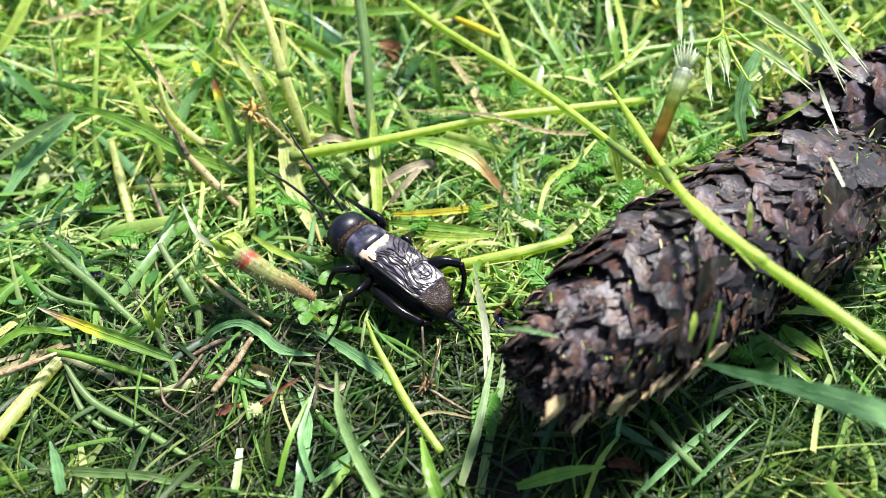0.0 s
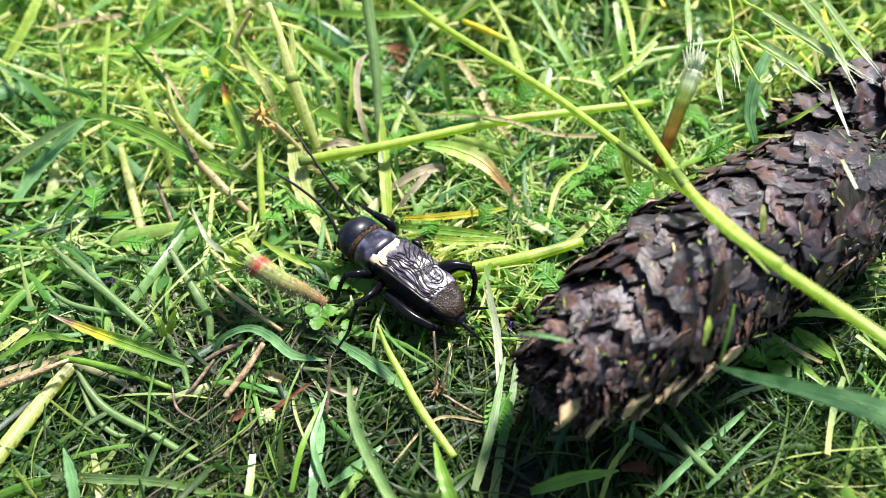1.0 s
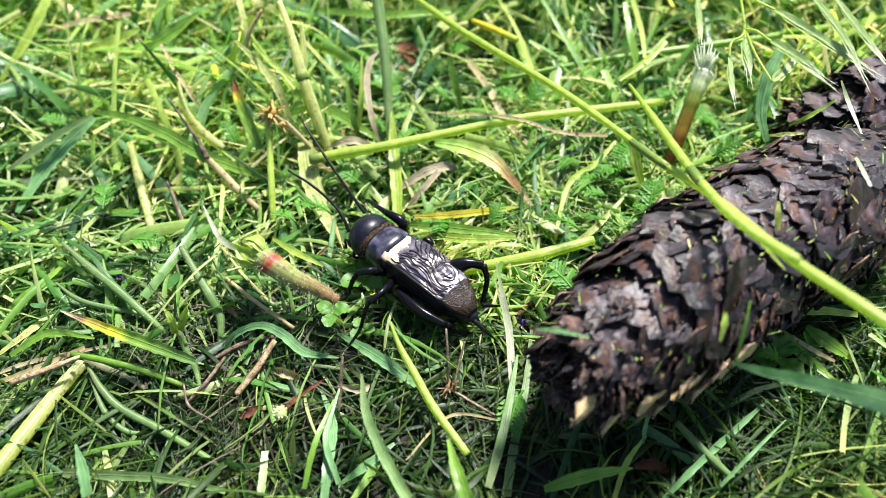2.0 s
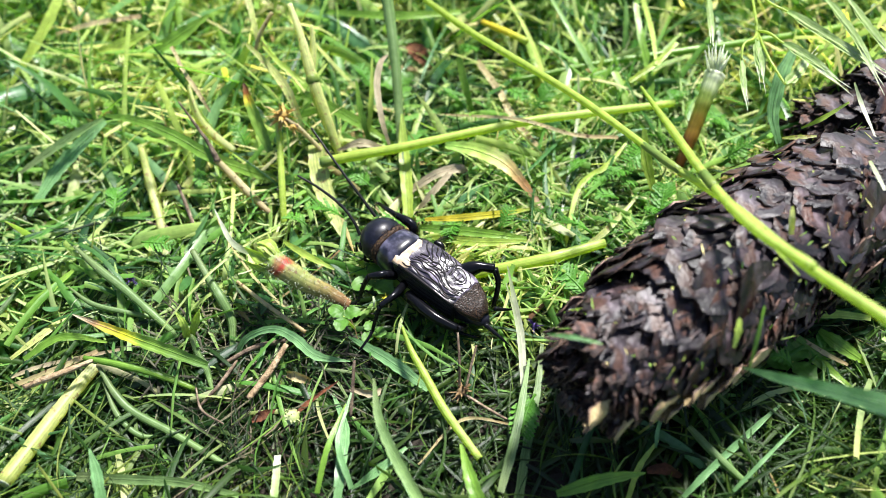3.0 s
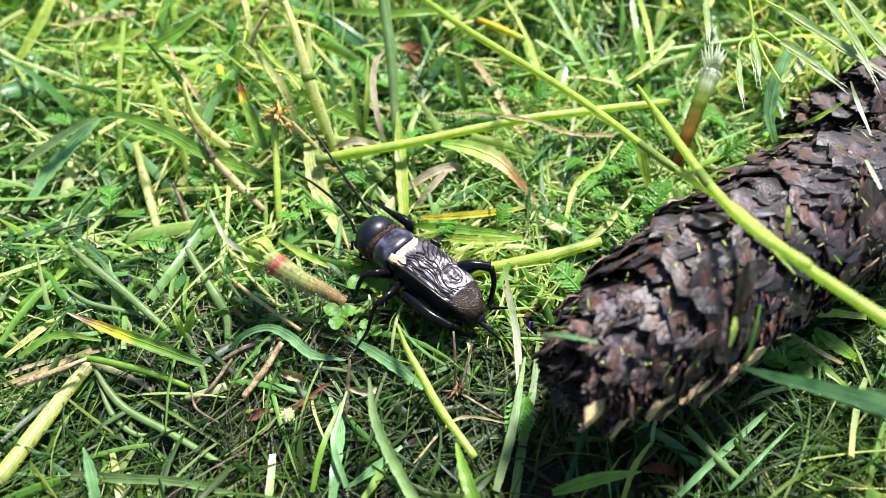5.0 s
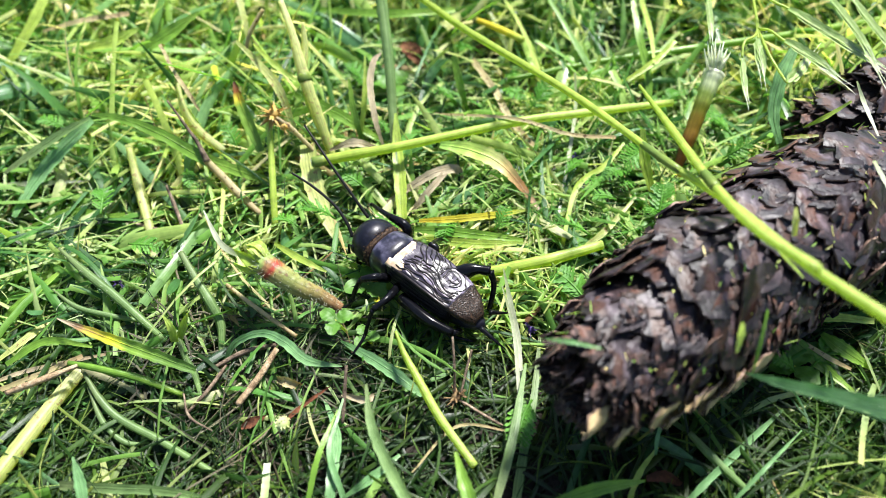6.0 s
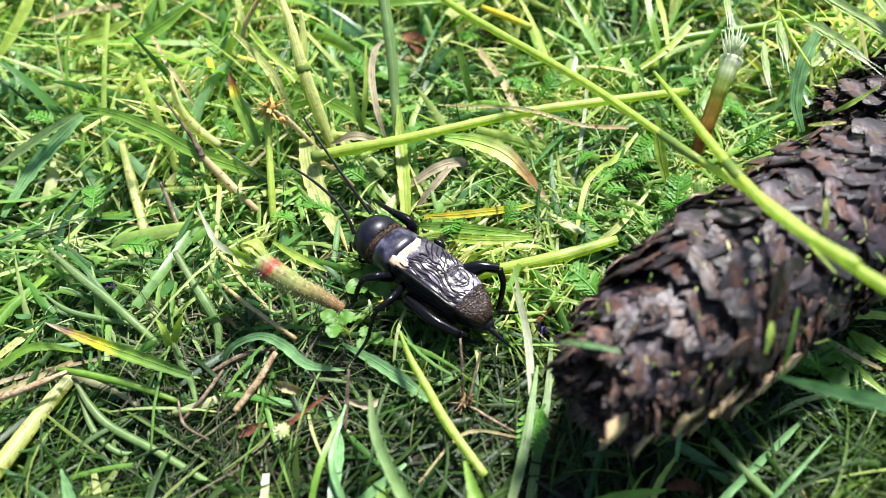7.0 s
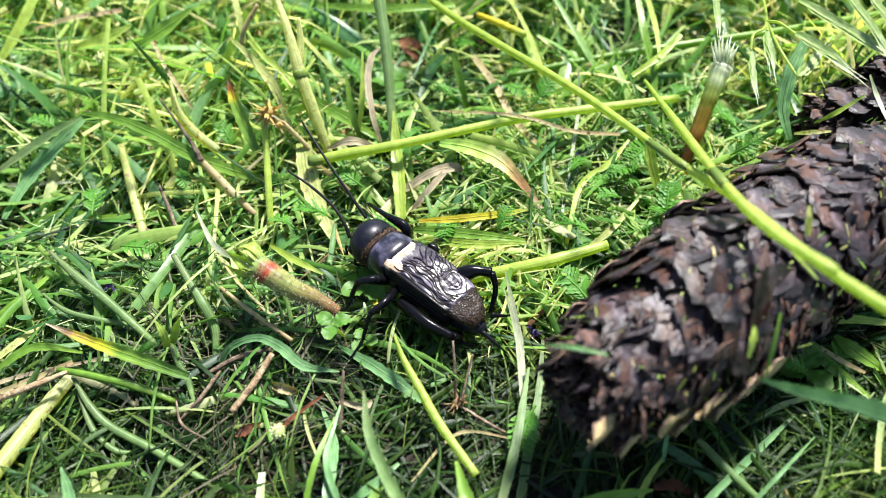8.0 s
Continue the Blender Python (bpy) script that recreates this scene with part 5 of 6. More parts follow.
blade("grass_plant", "broad bluish green upright blade behind the cone", [(44.6, 85, 6), (43.7, 88.3, 9), (44.5, 91.6, 13), (46.6, 94.8, 16)], [0.82, 1.8, 2.11, 1.14], M_BLUE)
blade("grass_plant", "pale lime narrow blade against the cone", [(27.6, 82.1, -2), (25.8, 84.9, 3), (25.1, 87.2, 7)], [0.85, 1.68, 0.66], M_LIME)
blade("grass_plant", "bright pale green leaf lying flat", [(14.4, 72.3, -4), (19.7, 76.3, -3), (25, 82.2, -2)], [0.41, 1, 0.34], M_PALE)
blade("grass_plant", "long green blade in the far lawn", [(-26.3, 124.9, 3), (-13.7, 121.8, 4), (-1.6, 122.8, 4)], [0.83, 1.62, 1.02], M_GREEN)
blade("grass_plant", "light green blade in the far lawn", [(-81.5, 110.6, -2), (-77.6, 115.8, 2), (-74.2, 120.9, 6), (-72.9, 127, 9)], [0.8, 1.8, 2, 1.22], M_LIME)
blade("grass_plant", "straw coloured blade in the far lawn", [(-74.1, 118.5, 3), (-67.2, 120.3, 4), (-59.6, 122.3, 4)], [0.4, 1.01, 0.81], M_STRAW)
blade("grass_plant", "pale far blade slanting up", [(-34.7, 106.4, 8), (-35.4, 109.1, 11), (-37, 114.2, 14)], [0.73, 0.91, 1.11], M_PALE)
blade("grass_plant", "green blade slanting in the far lawn", [(-55, 113.1, 3), (-50.4, 114.7, 5), (-45, 116.3, 8)], [1.76, 2.54, 0.58], M_GREEN)
blade("grass_plant", "shiny green blade in the far lawn", [(-64.9, 113.3, 3), (-59.2, 112.8, 5), (-54.7, 113.1, 7)], [0.79, 2.32, 0.57], M_LIME)
blade("grass_plant", "dull olive blade slanting low", [(-72.7, 89.0, -3.0), (-68.0, 92.0, -1.0), (-63.4, 94.2, 1.0), (-58.9, 95.2, 3.0)], [0.5, 1.2, 1.4, 1.1, 0.5], M_DULL)
blade("grass_plant", "dark dried curled blade", [(-13.1, 90.8, 1), (-14.2, 93.3, 4), (-15, 97.9, 7), (-14.5, 100.9, 9), (-13.4, 102.5, 9.5)], [0.44, 0.88, 1.06, 0.97, 0.27], M_DRYLEAF)
blade("grass_plant", "dark grey dried spike", [(-21.4, 90.7, 0), (-17.5, 90.2, 2), (-13.7, 89.9, 1)], [0.36, 1.4, 0.53], M_DRYLEAF)
blade("grass_plant", "narrow upright green blade", [(-16.4, 93.5, -2), (-17.7, 95.9, 3), (-18.4, 99.3, 7)], [0.55, 1.07, 0.36], M_GREEN)
blade("grass_plant", "narrow upright bright green blade", [(-17.2, 94.8, -2), (-16.3, 98.7, 3), (-16.1, 103.8, 8)], [0.55, 0.91, 0.27], M_LIME)
blade("grass_plant", "green blade hanging beside a stem", [(0.2, 102.3, -2), (-1, 104, 2), (-2.1, 106.3, 6)], [0.57, 1.31, 0.93], M_GREEN)
blade("grass_plant", "lime blade crossing low in the clippings", [(13.3, 73.9, -4), (16.3, 84.1, -2), (20.9, 87.9, -1), (24.4, 92, 0)], [0.5, 0.86, 0.88, 0.36], M_LIME)
blade("grass_plant", "straw blade lying far behind", [(1.3, 113.7, 0), (5, 106.2, -1), (7.6, 99.3, -2), (14, 89.9, -4)], [0.99, 1.16, 1.12, 0.72], M_STRAW)
blade("grass_plant", "thin straw lying over a stem", [(-5.3, 95.7, 3), (7, 93.2, 4), (15.8, 91.8, 2), (23.3, 93.3, 0)], [0.27, 0.52, 0.61, 0.54], M_STRAW)
blade("grass_plant", "narrow grey-green blade low near the cone", [(-49.2, 39.4, -6), (-42.7, 38.8, -5.5), (-36.1, 38.6, -6), (-29, 37, -6)], [1.09, 1.21, 1.08, 0.67], M_DULL)
blade("grass_plant", "short bluish glossy blade near the cone", [(-44.3, 35.6, -4), (-45.5, 38.7, -3), (-46.7, 41.1, -2)], [1.3, 1.45, 0.2], M_BLUE)
blade("grass_plant", "white-green straight blade near the cone", [(-24.5, 36, -5), (-24.6, 38.8, -5), (-24.8, 41.6, -5)], [0.92, 0.94, 0.82], M_HUSK)
blade("grass_plant", "glossy blue-green blade near the cone", [(-17, 35.3, -5), (-16.9, 39.9, -4.5), (-16.9, 45.3, -5), (-19, 50.6, -6)], [0.91, 1.34, 1.12, 0.37], M_BLUE)
blade("grass_plant", "glossy grey-green blade near the cone", [(-15.5, 37.3, -5), (-12.3, 39.5, -4.5), (-9.1, 42.6, -5)], [0.27, 1.21, 0.41], M_BLUE)
blade("grass_plant", "fresh green shoot near the cone", [(-0.4, 32.9, 1), (-1.5, 35.9, 1.5), (-2.5, 40.1, 1)], [1.58, 1.48, 0.32], M_GREEN, fold=0.5)
blade("grass_plant", "long thin straw near the cone", [(-7.6, 40.4, -5), (-2.2, 46.3, -5), (4.8, 45.5, -5)], [0.2, 0.42, 0.21], M_STRAW)
blade("grass_plant", "pale straight blade in the lawn", [(-63.4, 56.1, -6), (-60, 60.6, -6), (-57.8, 63.5, -6)], [0.46, 1.1, 0.4], M_PALE)
blade("grass_plant", "green blade in the lawn", [(-64.2, 63.5, -6), (-62.6, 64.7, -5), (-58.3, 70, -4)], [1.11, 1.59, 0.49], M_GREEN)
blade("grass_plant", "straw twigs in the lawn", [(-62.5, 52.4, -7), (-56.7, 55, -6.5), (-51.9, 57.3, -6)], [0.6, 0.76, 0.61], M_STRAW)
blade("grass_plant", "dark wet straw in the lawn", [(-63, 53.9, -7), (-58.7, 55.8, -7), (-48.7, 58.4, -7)], [0.45, 0.61, 0.39], M_DRYLEAF)
blade("grass_plant", "bluish long blade in the lawn", [(22.5, 35.4, -5), (26.9, 39.1, -4), (33.7, 44.7, -4.5), (38.3, 48.4, -5)], [0.52, 0.93, 0.83, 0.28], M_BLUE)
blade("grass_plant", "straight lime blade in the lawn", [(16.6, 35.1, -5), (18.9, 39.9, -5), (21.9, 43.5, -5)], [0.52, 0.81, 0.28], M_LIME)
blade("grass_plant", "green blade in the lawn", [(41.9, 56.8, -3), (44.6, 53.9, -4), (47.6, 49.8, -4)], [1.63, 1.46, 0.36], M_GREEN)
blade("grass_plant", "lime stalk lying flat in the lawn", [(42.9, 58.9, -1), (46.8, 59.5, -1), (51.7, 58.8, -1)], [0.74, 1.18, 0.74], M_LIME)
blade("grass_plant", "pale straw in the lawn", [(42.1, 57.6, -3), (45.2, 54.6, -3), (48.1, 53.5, -4)], [0.45, 0.66, 0.36], M_STRAW)
blade("grass_plant", "light green blade in far grass", [(29.6, 100.3, 1), (29.5, 105.3, 4), (28.4, 110.5, 7), (28.2, 117.4, 9)], [0.83, 1.39, 1.22, 0.77], M_GREEN)
blade("grass_plant", "green blade among far grass", [(25.2, 96.4, 2), (17, 102.7, 1), (13.4, 103.3, 0)], [0.54, 0.94, 0.38], M_GREEN)
blade("grass_plant", "straight lime stalk in far grass", [(25.4, 101.1, 5), (30.4, 104.9, 6), (34.1, 108.8, 7)], [0.72, 1.1, 0.74], M_LIME)
blade("grass_plant", "lime far stalk with a white end", [(30.1, 122.5, 8), (30.5, 112, 7), (30.1, 104.1, 6)], [0.79, 0.94, 0.46], M_LIME)
stem("twig", "grey bent dead twig in a worn patch", [(-36.6, 49.2, -7), (-34.4, 51.6, -6), (-33.2, 54.1, -6), (-32.8, 56.4, -7)], [0.37, 0.52, 0.52, 0.31], M_TWIG, category="twig")
stem("twig", "dark wiry dead twig", [(-36.8, 51, -5), (-35.4, 47.8, -5), (-32.5, 46.3, -6)], [0.22, 0.36, 0.21], M_TWIG, category="twig")
stem("twig", "brown thin dead stalk standing", [(-16.3, 46.8, -5), (-16.1, 49.7, -3), (-15.9, 52.6, -1)], [0.42, 0.5, 0.36], M_TWIG, category="twig")
stem("twig", "thin reddish standing stalk", [(-2.5, 50.7, -5), (-2.5, 53.1, -2), (-2.7, 56.1, 0)], [0.29, 0.36, 0.29], M_TWIG, category="twig")
stem("twig", "thin reddish leaning stalk", [(-1.7, 50.7, -5), (-1, 52.9, -3), (-0.3, 54.8, -1)], [0.29, 0.36, 0.29], M_TWIG, category="twig")
stem("twig", "thin brown fallen stalk", [(-1.8, 49.9, -5), (1, 47.9, -5), (3.5, 46.6, -5.5)], [0.36, 0.43, 0.28], M_TWIG, category="twig")
stem("dry_straw", "pale thin dry stalk over the lawn", [(-33.4, 66.1, -2), (-28.8, 62.2, -2), (-23.1, 58.3, -3)], [0.47, 0.61, 0.53], M_STRAW)
stem("twig", "thin dark standing twig", [(-43.3, 79.7, -6), (-45, 83.2, -4), (-46.1, 85.2, -2)], [0.52, 0.61, 0.35], M_TWIG, category="twig")
stem("twig", "thin reddish twig lying low", [(-52.1, 81.4, -6), (-48.2, 80.1, -6), (-42.9, 79, -6.5)], [0.35, 0.52, 0.44], M_TWIG, category="twig")
stem("dry_straw", "long thin pale straw standing", [(-31.7, 107.6, 14), (-34, 106, 11), (-35.2, 104.9, 8)], [0.62, 0.72, 0.55], M_STRAW)

blade("grass_plant", "bright green blade lying behind the cricket", [(-8.1, 76.9, -3.0), (-1.0, 75.7, -2.5), (7.7, 74.7, -3.0)], [0.8, 1.5, 1.3, 0.5], M_GREEN)
blade("grass_plant", "glossy lime blade lying behind the cricket", [(-6.3, 75.0, -3.0), (0.7, 73.6, -2.5), (7.7, 74.1, -3.0)], [0.6, 1.3, 1.1, 0.4], M_LIME)
blade("grass_plant", "bright broad green blade beside the cone", [(45.5, 58.3, -3.0), (47.6, 55.7, -3.0), (50.7, 53.6, -4.0)], [0.6, 1.9, 1.6, 0.5], M_GREEN)
blade("grass_plant", "thin bluish blade in the shade of the cone", [(28.8, 36.2, -3.0), (33.4, 40.0, -2.0), (38.9, 44.7, -3.0)], [0.42, 0.54, 0.42, 0.12], M_BLUE)
stem("grass_plant", "olive flattened stem in the shade of the cone", [(25.7, 44.8, -4.0), (28.3, 40.9, -4.0), (31.7, 37.4, -5.0)], [0.72, 1.04, 0.96, 0.72], M_DULL)
blade("grass_plant", "pale narrow blade under the cone", [(21.1, 42.0, -4.0), (21.6, 44.1, -3.0), (23.4, 47.8, -3.0)], [0.3, 0.54, 0.48, 0.18], M_BLUE)
blade("grass_plant", "broad dark green leaf in the near lawn", [(8.5, 35.9, -3.0), (13.6, 37.1, -2.0), (19.1, 38.4, -3.0)], [0.9, 1.65, 1.35, 0.22], M_GREEN)
blade("grass_plant", "long thin green blade in the near lawn", [(2.1, 36.5, -4.0), (4.3, 43.7, -3.0), (6.6, 54.0, -3.0)], [0.9, 1.2, 1.0, 0.3], M_DULL)
blade("grass_plant", "bluish glossy blade standing in the near lawn", [(-15.3, 37.0, -4.0), (-17.2, 42.3, -3.0), (-16.2, 49.1, -3.0)], [0.63, 0.84, 0.7, 0.21], M_BLUE)
blade("grass_plant", "green blade leaning in the near lawn", [(-19.3, 36.4, -4.0), (-18.3, 41.1, -2.0), (-16.6, 47.0, -2.0)], [0.56, 0.7, 0.63, 0.14], M_GREEN)
blade("grass_plant", "short lime blade beside a hairy stem", [(-28.2, 74.3, -3.0), (-24.2, 70.8, -2.0), (-20.2, 69.0, -3.0)], [0.4, 1.0, 0.9, 0.3], M_LIME)
blade("grass_plant", "green curved blade low in the lawn", [(-60.3, 54.8, -4.0), (-55.7, 57.7, -3.0), (-49.4, 56.8, -3.0)], [0.6, 1.0, 0.9, 0.3], M_GREEN)
stem("dry_straw", "long brown dry stalk low in the lawn", [(-58.7, 50.6, -4.0), (-54.4, 51.9, -3.0), (-50.6, 54.8, -4.0)], [0.7, 0.9, 0.8, 0.5], M_TAN, category="twig")
blade("grass_plant", "white-green frayed blade tip", [(-31.5, 70.0, -1.0), (-34.4, 70.9, 1.0), (-37.2, 75.3, 3.0)], [0.7, 0.9, 0.7, 0.1], M_WHITE)


def cut_bud(label, pts, width):
    """A cut flower stem: hairy, speckled, swollen towards its end, with torn sepals there."""
    rnd = random.Random(12)
    root = plant("cut_plant", label, pts[0], "plant stem")
    under(root, "stem", stem_shape(pts, width, (), 60, 0.05, 4), M_BUD)
    tagged(under(root, "fuzz", hairs(pts, width, 620, 0.7), M_FIBRE, "fine pale hairs"), kind="stuff")
    line = smooth_line(pts, 40)
    end, tan = line[-1], (line[-1] - line[-4]).normalized()
    across = tan.orthogonal().normalized()
    for k in range(9):
        out = Matrix.Rotation(k * math.tau / 9 + rnd.uniform(-0.3, 0.3), 3, tan) @ across
        long = rnd.uniform(2.6, 4.6)
        foot = end - tan * 1.3 + out * width[-1] * 0.44
        bow = foot + tan * long * 0.5 + out * rnd.uniform(0.2, 0.7)
        tip = foot + tan * long + out * rnd.uniform(-0.4, 1.5)
        under(root, "sepal", blade_shape([foot, bow, tip], [0.9, 1.6, 1.1, 0.15], 0.4, 0.14, rnd.uniform(-0.5, 0.5), 14, tuple(out), k), M_LIME if k % 3 else M_PALE, "torn pale green sepal")
    LAID.append((line[::5], 1.2))
    return root


cut_bud("reddish brown hairy cut stem with torn green sepals", [(-17.3, 61.2, -1), (-20, 62.2, 0.5), (-22.8, 62.7, 2), (-25.6, 63.9, 3.5), (-28.1, 65.6, 4)], [1.5, 2.0, 2.6, 3.1, 3.0])

# ---- seed heads, leaves and scraps ----


def seed_head(label, stalk, pts, width, glumes, material):
    """A drooping grass spikelet: overlapping pointed scales with fine awns on a thread-thin stalk."""
    rnd = random.Random(len(bpy.data.objects))
    width *= 1.25
    root = plant("grass_seedhead", label, stalk[0], "grass")
    under(root, "stalk", stem_shape(stalk + pts[:1], [0.42, 0.34, 0.3], (), 24), M_LIME)
    line = smooth_line(pts, 40)
    for k in range(glumes):
        a = int(20 * k / glumes)
        b = min(39, a + 22)
        side = (line[b] - line[a]).cross(SKYWARD).normalized() * width * (0.13 if k % 2 else -0.13)
        run = [line[a], line[(a + b) // 2] + side, line[b] + side * 0.9]
        under(root, "husk", blade_shape(run, [width * 0.3, width * 0.6, width * 0.5, width * 0.25, 0.06], 0.5, 0.12, 0, 14, None, k), material)
        tip = line[b] + side * 0.9
        way = (line[b] - line[a]).normalized()
        under(root, "awn", limb_thin([tip, tip + way * width * 1.1 + side * rnd.uniform(0.0, 1.0)], 0.09), M_FIBRE)
    LAID.append((line[::6], width * 0.4))
    return root


def limb_thin(pts, width):
    w = [width / 2, width / 2, width / 8]
    return rings([Vector(pts[0]), (Vector(pts[0]) + Vector(pts[-1])) / 2, Vector(pts[-1])], SKYWARD, ROUND[::2], w, w)


seed_head("drooping narrow green grass spikelet", [(42.1, 107.2, 19), (39.2, 92.7, 20), (36.7, 89.7, 20)], [(36.1, 87.6, 19), (35.7, 84, 18), (35.7, 80, 17)], 0.975, 4, M_HUSK)
seed_head("drooping green grass spikelet with a white edge", [(39.2, 92.7, 20), (39.2, 86.7, 20), (40.4, 82.8, 19)], [(40.6, 82.4, 19), (42.6, 84.4, 19), (46.7, 89.3, 19)], 1.5, 5, M_HUSK)
seed_head("hanging broad green grass spikelet", [(39.2, 92.7, 20), (38.9, 91.2, 20)], [(38.7, 90.5, 20), (38.2, 87.5, 19.5), (38.2, 84, 18)], 1.65, 5, M_HUSK)
seed_head("long white-green grass spikelet", [(39.2, 92.7, 20), (40, 90.8, 21), (41, 89, 21)], [(41.4, 88.4, 21), (43.8, 84.7, 21), (46.9, 79.6, 20.5)], 1.425, 6, M_HUSK)
seed_head("long white-green grass spikelet over the cone", [(38.9, 105.2, 22), (40.3, 95.8, 23), (42.1, 93.3, 23)], [(42.5, 92.8, 23), (46, 86.9, 23), (52.1, 79.4, 22)], 1.425, 7, M_HUSK)
seed_head("slender pale grass spikelet", [(46.3, 101.6, 24), (46.8, 94.1, 25)], [(46.8, 93, 25), (48.7, 85.2, 24), (50.2, 77.4, 22)], 1.125, 6, M_HUSK)
seed_head("slender green grass spikelet", [(49, 101.2, 25), (49.8, 94, 25)], [(49.8, 92.6, 25), (51.3, 86.4, 24), (53.4, 79.4, 23)], 1.125, 6, M_HUSK)
seed_head("short upright green grass spikelet", [(39.3, 117.5, 15), (37.1, 109.1, 16)], [(36.8, 107.9, 16), (36.3, 103, 15), (35.7, 97.9, 14)], 1.05, 5, M_HUSK)


def fibres(label, at, tops):
    """Torn white fibres that stick out of a cut stem."""
    root = plant("torn_fibres", label, at, "plant fibres")
    for p in tops:
        under(root, "fibre", limb_thin([Vector(at) + (Vector(p) - Vector(at)) * 0.02 + Vector(((p[0] - at[0]) * 0.35, 0, 0)), p], 0.42), M_FIBRE)
    return root


fibres("bundle of white torn plant fibres on a cut stem", (37.2, 97.1, 9), [(35.2, 98.8, 12.5), (35.8, 99.8, 13), (36.2, 98.9, 13), (36.9, 99.9, 13.5), (37.3, 98.5, 13.5), (37.9, 99, 13.5), (38.3, 98, 13), (38.9, 97.9, 12.5), (35.3, 97.5, 12), (37.1, 97.9, 12.5), (38.2, 97.2, 12)])


def feather_leaf(label, size, pairs, seed):
    """A finely cut leaf: a thin rib with toothed leaflets in pairs."""
    rnd = random.Random(seed)
    root = plant("yarrow_leaf", label, (0, 0, -300), "leaf", "feathery weed leaves")
    line = smooth_line([(0, 0, 0), (size * 0.35, 0, size * 0.12), (size * 0.7, size * 0.05, size * 0.14), (size, size * 0.1, 0.02 * size)], 30)
    o = Vector((0, 0, -300))
    under(root, "rib", [[v + o for v in stem_shape(line[::6], [0.34, 0.28, 0.15], (), 14)[0]], *stem_shape(line[::6], [0.34, 0.28, 0.15], (), 14)[1:]], M_FERN)
    for k in range(pairs):
        i = 4 + int(23 * k / (pairs - 1))
        tan = (line[min(29, i + 1)] - line[i - 1]).normalized()
        reach = size * 0.30 * math.sin(math.pi * (0.25 + 0.68 * k / (pairs - 1))) + 0.3
        for s in (-1, 1):
            out = Vector((-tan.y * s, tan.x * s, 0)).normalized()
            way = (out + tan * rnd.uniform(0.5, 0.9) + Vector((0, 0, rnd.uniform(-0.15, 0.3)))).normalized()
            w = reach * 0.27
            run = [line[i] + o, line[i] + way * reach * 0.55 + o, line[i] + way * reach + o]
            under(root, "leaflet", blade_shape(run, [w * 0.4, w * 1.2, w * 0.5, w * 1.15, w * 0.45, w * 0.85, 0.05], 0.25, 0.08, 0, 13, (0, 0, 1), k), M_FERN)
    return root


def trefoil(label, at, radius, tilt):
    """A small leaf of three rounded, notched leaflets."""
    root = plant("clover_leaf", label, at, "leaf")
    o = Vector(at)
    for k in range(3):
        a = tilt + k * math.tau / 3
        way = Vector((math.cos(a), math.sin(a), 0.1))
        r = radius
        run = [o, o + way * r * 0.5, o + way * r + Vector((0, 0, 0.1 * r)), o + way * r * 1.75]
        under(root, "leaflet", blade_shape(run, [0.2 * r, 1.0 * r, 1.5 * r, 1.45 * r, 0.5 * r], 0.22, 0.1, 0, 18, (0, 0, 1), k), M_CLOVER)
    under(root, "stalk", stem_shape([at, (at[0] + 1, at[1] + 1.5, at[2] - 5)], [0.4, 0.4], (), 8), M_LIME)
    LAID.append(([o], radius * 1.5))
    return root


trefoil("bright green three-lobed clover leaf", (-17.7, 58.6, 0), 1.35, 0.4)
trefoil("small green clover leaf under the cricket", (-14.2, 58.8, -4), 1.1, 2.0)
trefoil("deep green clover leaf in the shade", (-14.4, 67.4, -4), 1.9, 1.4)
trefoil("green clover leaf deep in the lawn", (-12.7, 110.6, -3), 2.2, 0.9)
trefoil("dark green clover leaf beside the cone", (41, 53.9, -4), 2.0, 1.1)

LEAVES = [feather_leaf("bright green finely cut yarrow leaf in the lawn", 4.2 + 0.9 * k, 8 + k, 20 + k) for k in range(4)]
SPOTS = [
    (-24.8, 76.5, -2),
    (-15.8, 84.5, -2),
    (-19.6, 78.1, -2),
    (-8.6, 76.9, -2),
    (17.1, 74.4, -4),
    (19.1, 70.1, -4),
    (13.3, 73.4, -4),
    (7.1, 49.3, -4),
    (40.8, 53.1, -4),
    (-49.8, 75.2, -4),
    (-54.4, 79.2, -2),
    (-58.5, 118.4, -2),
    (7.3, 112.2, -2),
    (-1.7, 104.6, -2),
    (-17.4, 107.9, -2),
    (3.5, 118, -2),
    (-43.7, 88.7, -2),
    (-36.5, 93.1, -2),
    (43.2, 53.9, -4),
    (-47.3, 114.9, -2),
    (-40.9, 125.1, -2),
    (-65.6, 98.4, -2),
    (25.4, 87.6, -2),
    (27.1, 76.9, -2),
    (22, 81.6, -2)
]
scatter = random.Random(51)
while len(SPOTS) < 46:
    x, y = scatter.uniform(-28, 45), scatter.uniform(52, 112)
    clear = float(ceiling_over(np.array([x]), np.array([y]))[0])
    if clear > 2:
        SPOTS.append((x, y, min(clear - 4, scatter.uniform(-4, -0.5))))
for k, (x, y, z) in enumerate(SPOTS):
    turned = pose(x * MM, y * MM, z * MM, random.uniform(-25, 25), random.uniform(-30, 10), random.uniform(0, 360))
    if k < 4:
        LEAVES[k].matrix_world = turned
    else:
        copy_thing(LEAVES[k % 4], turned)
    LAID.append(([Vector((x, y, z - 1.0))], 1.0))


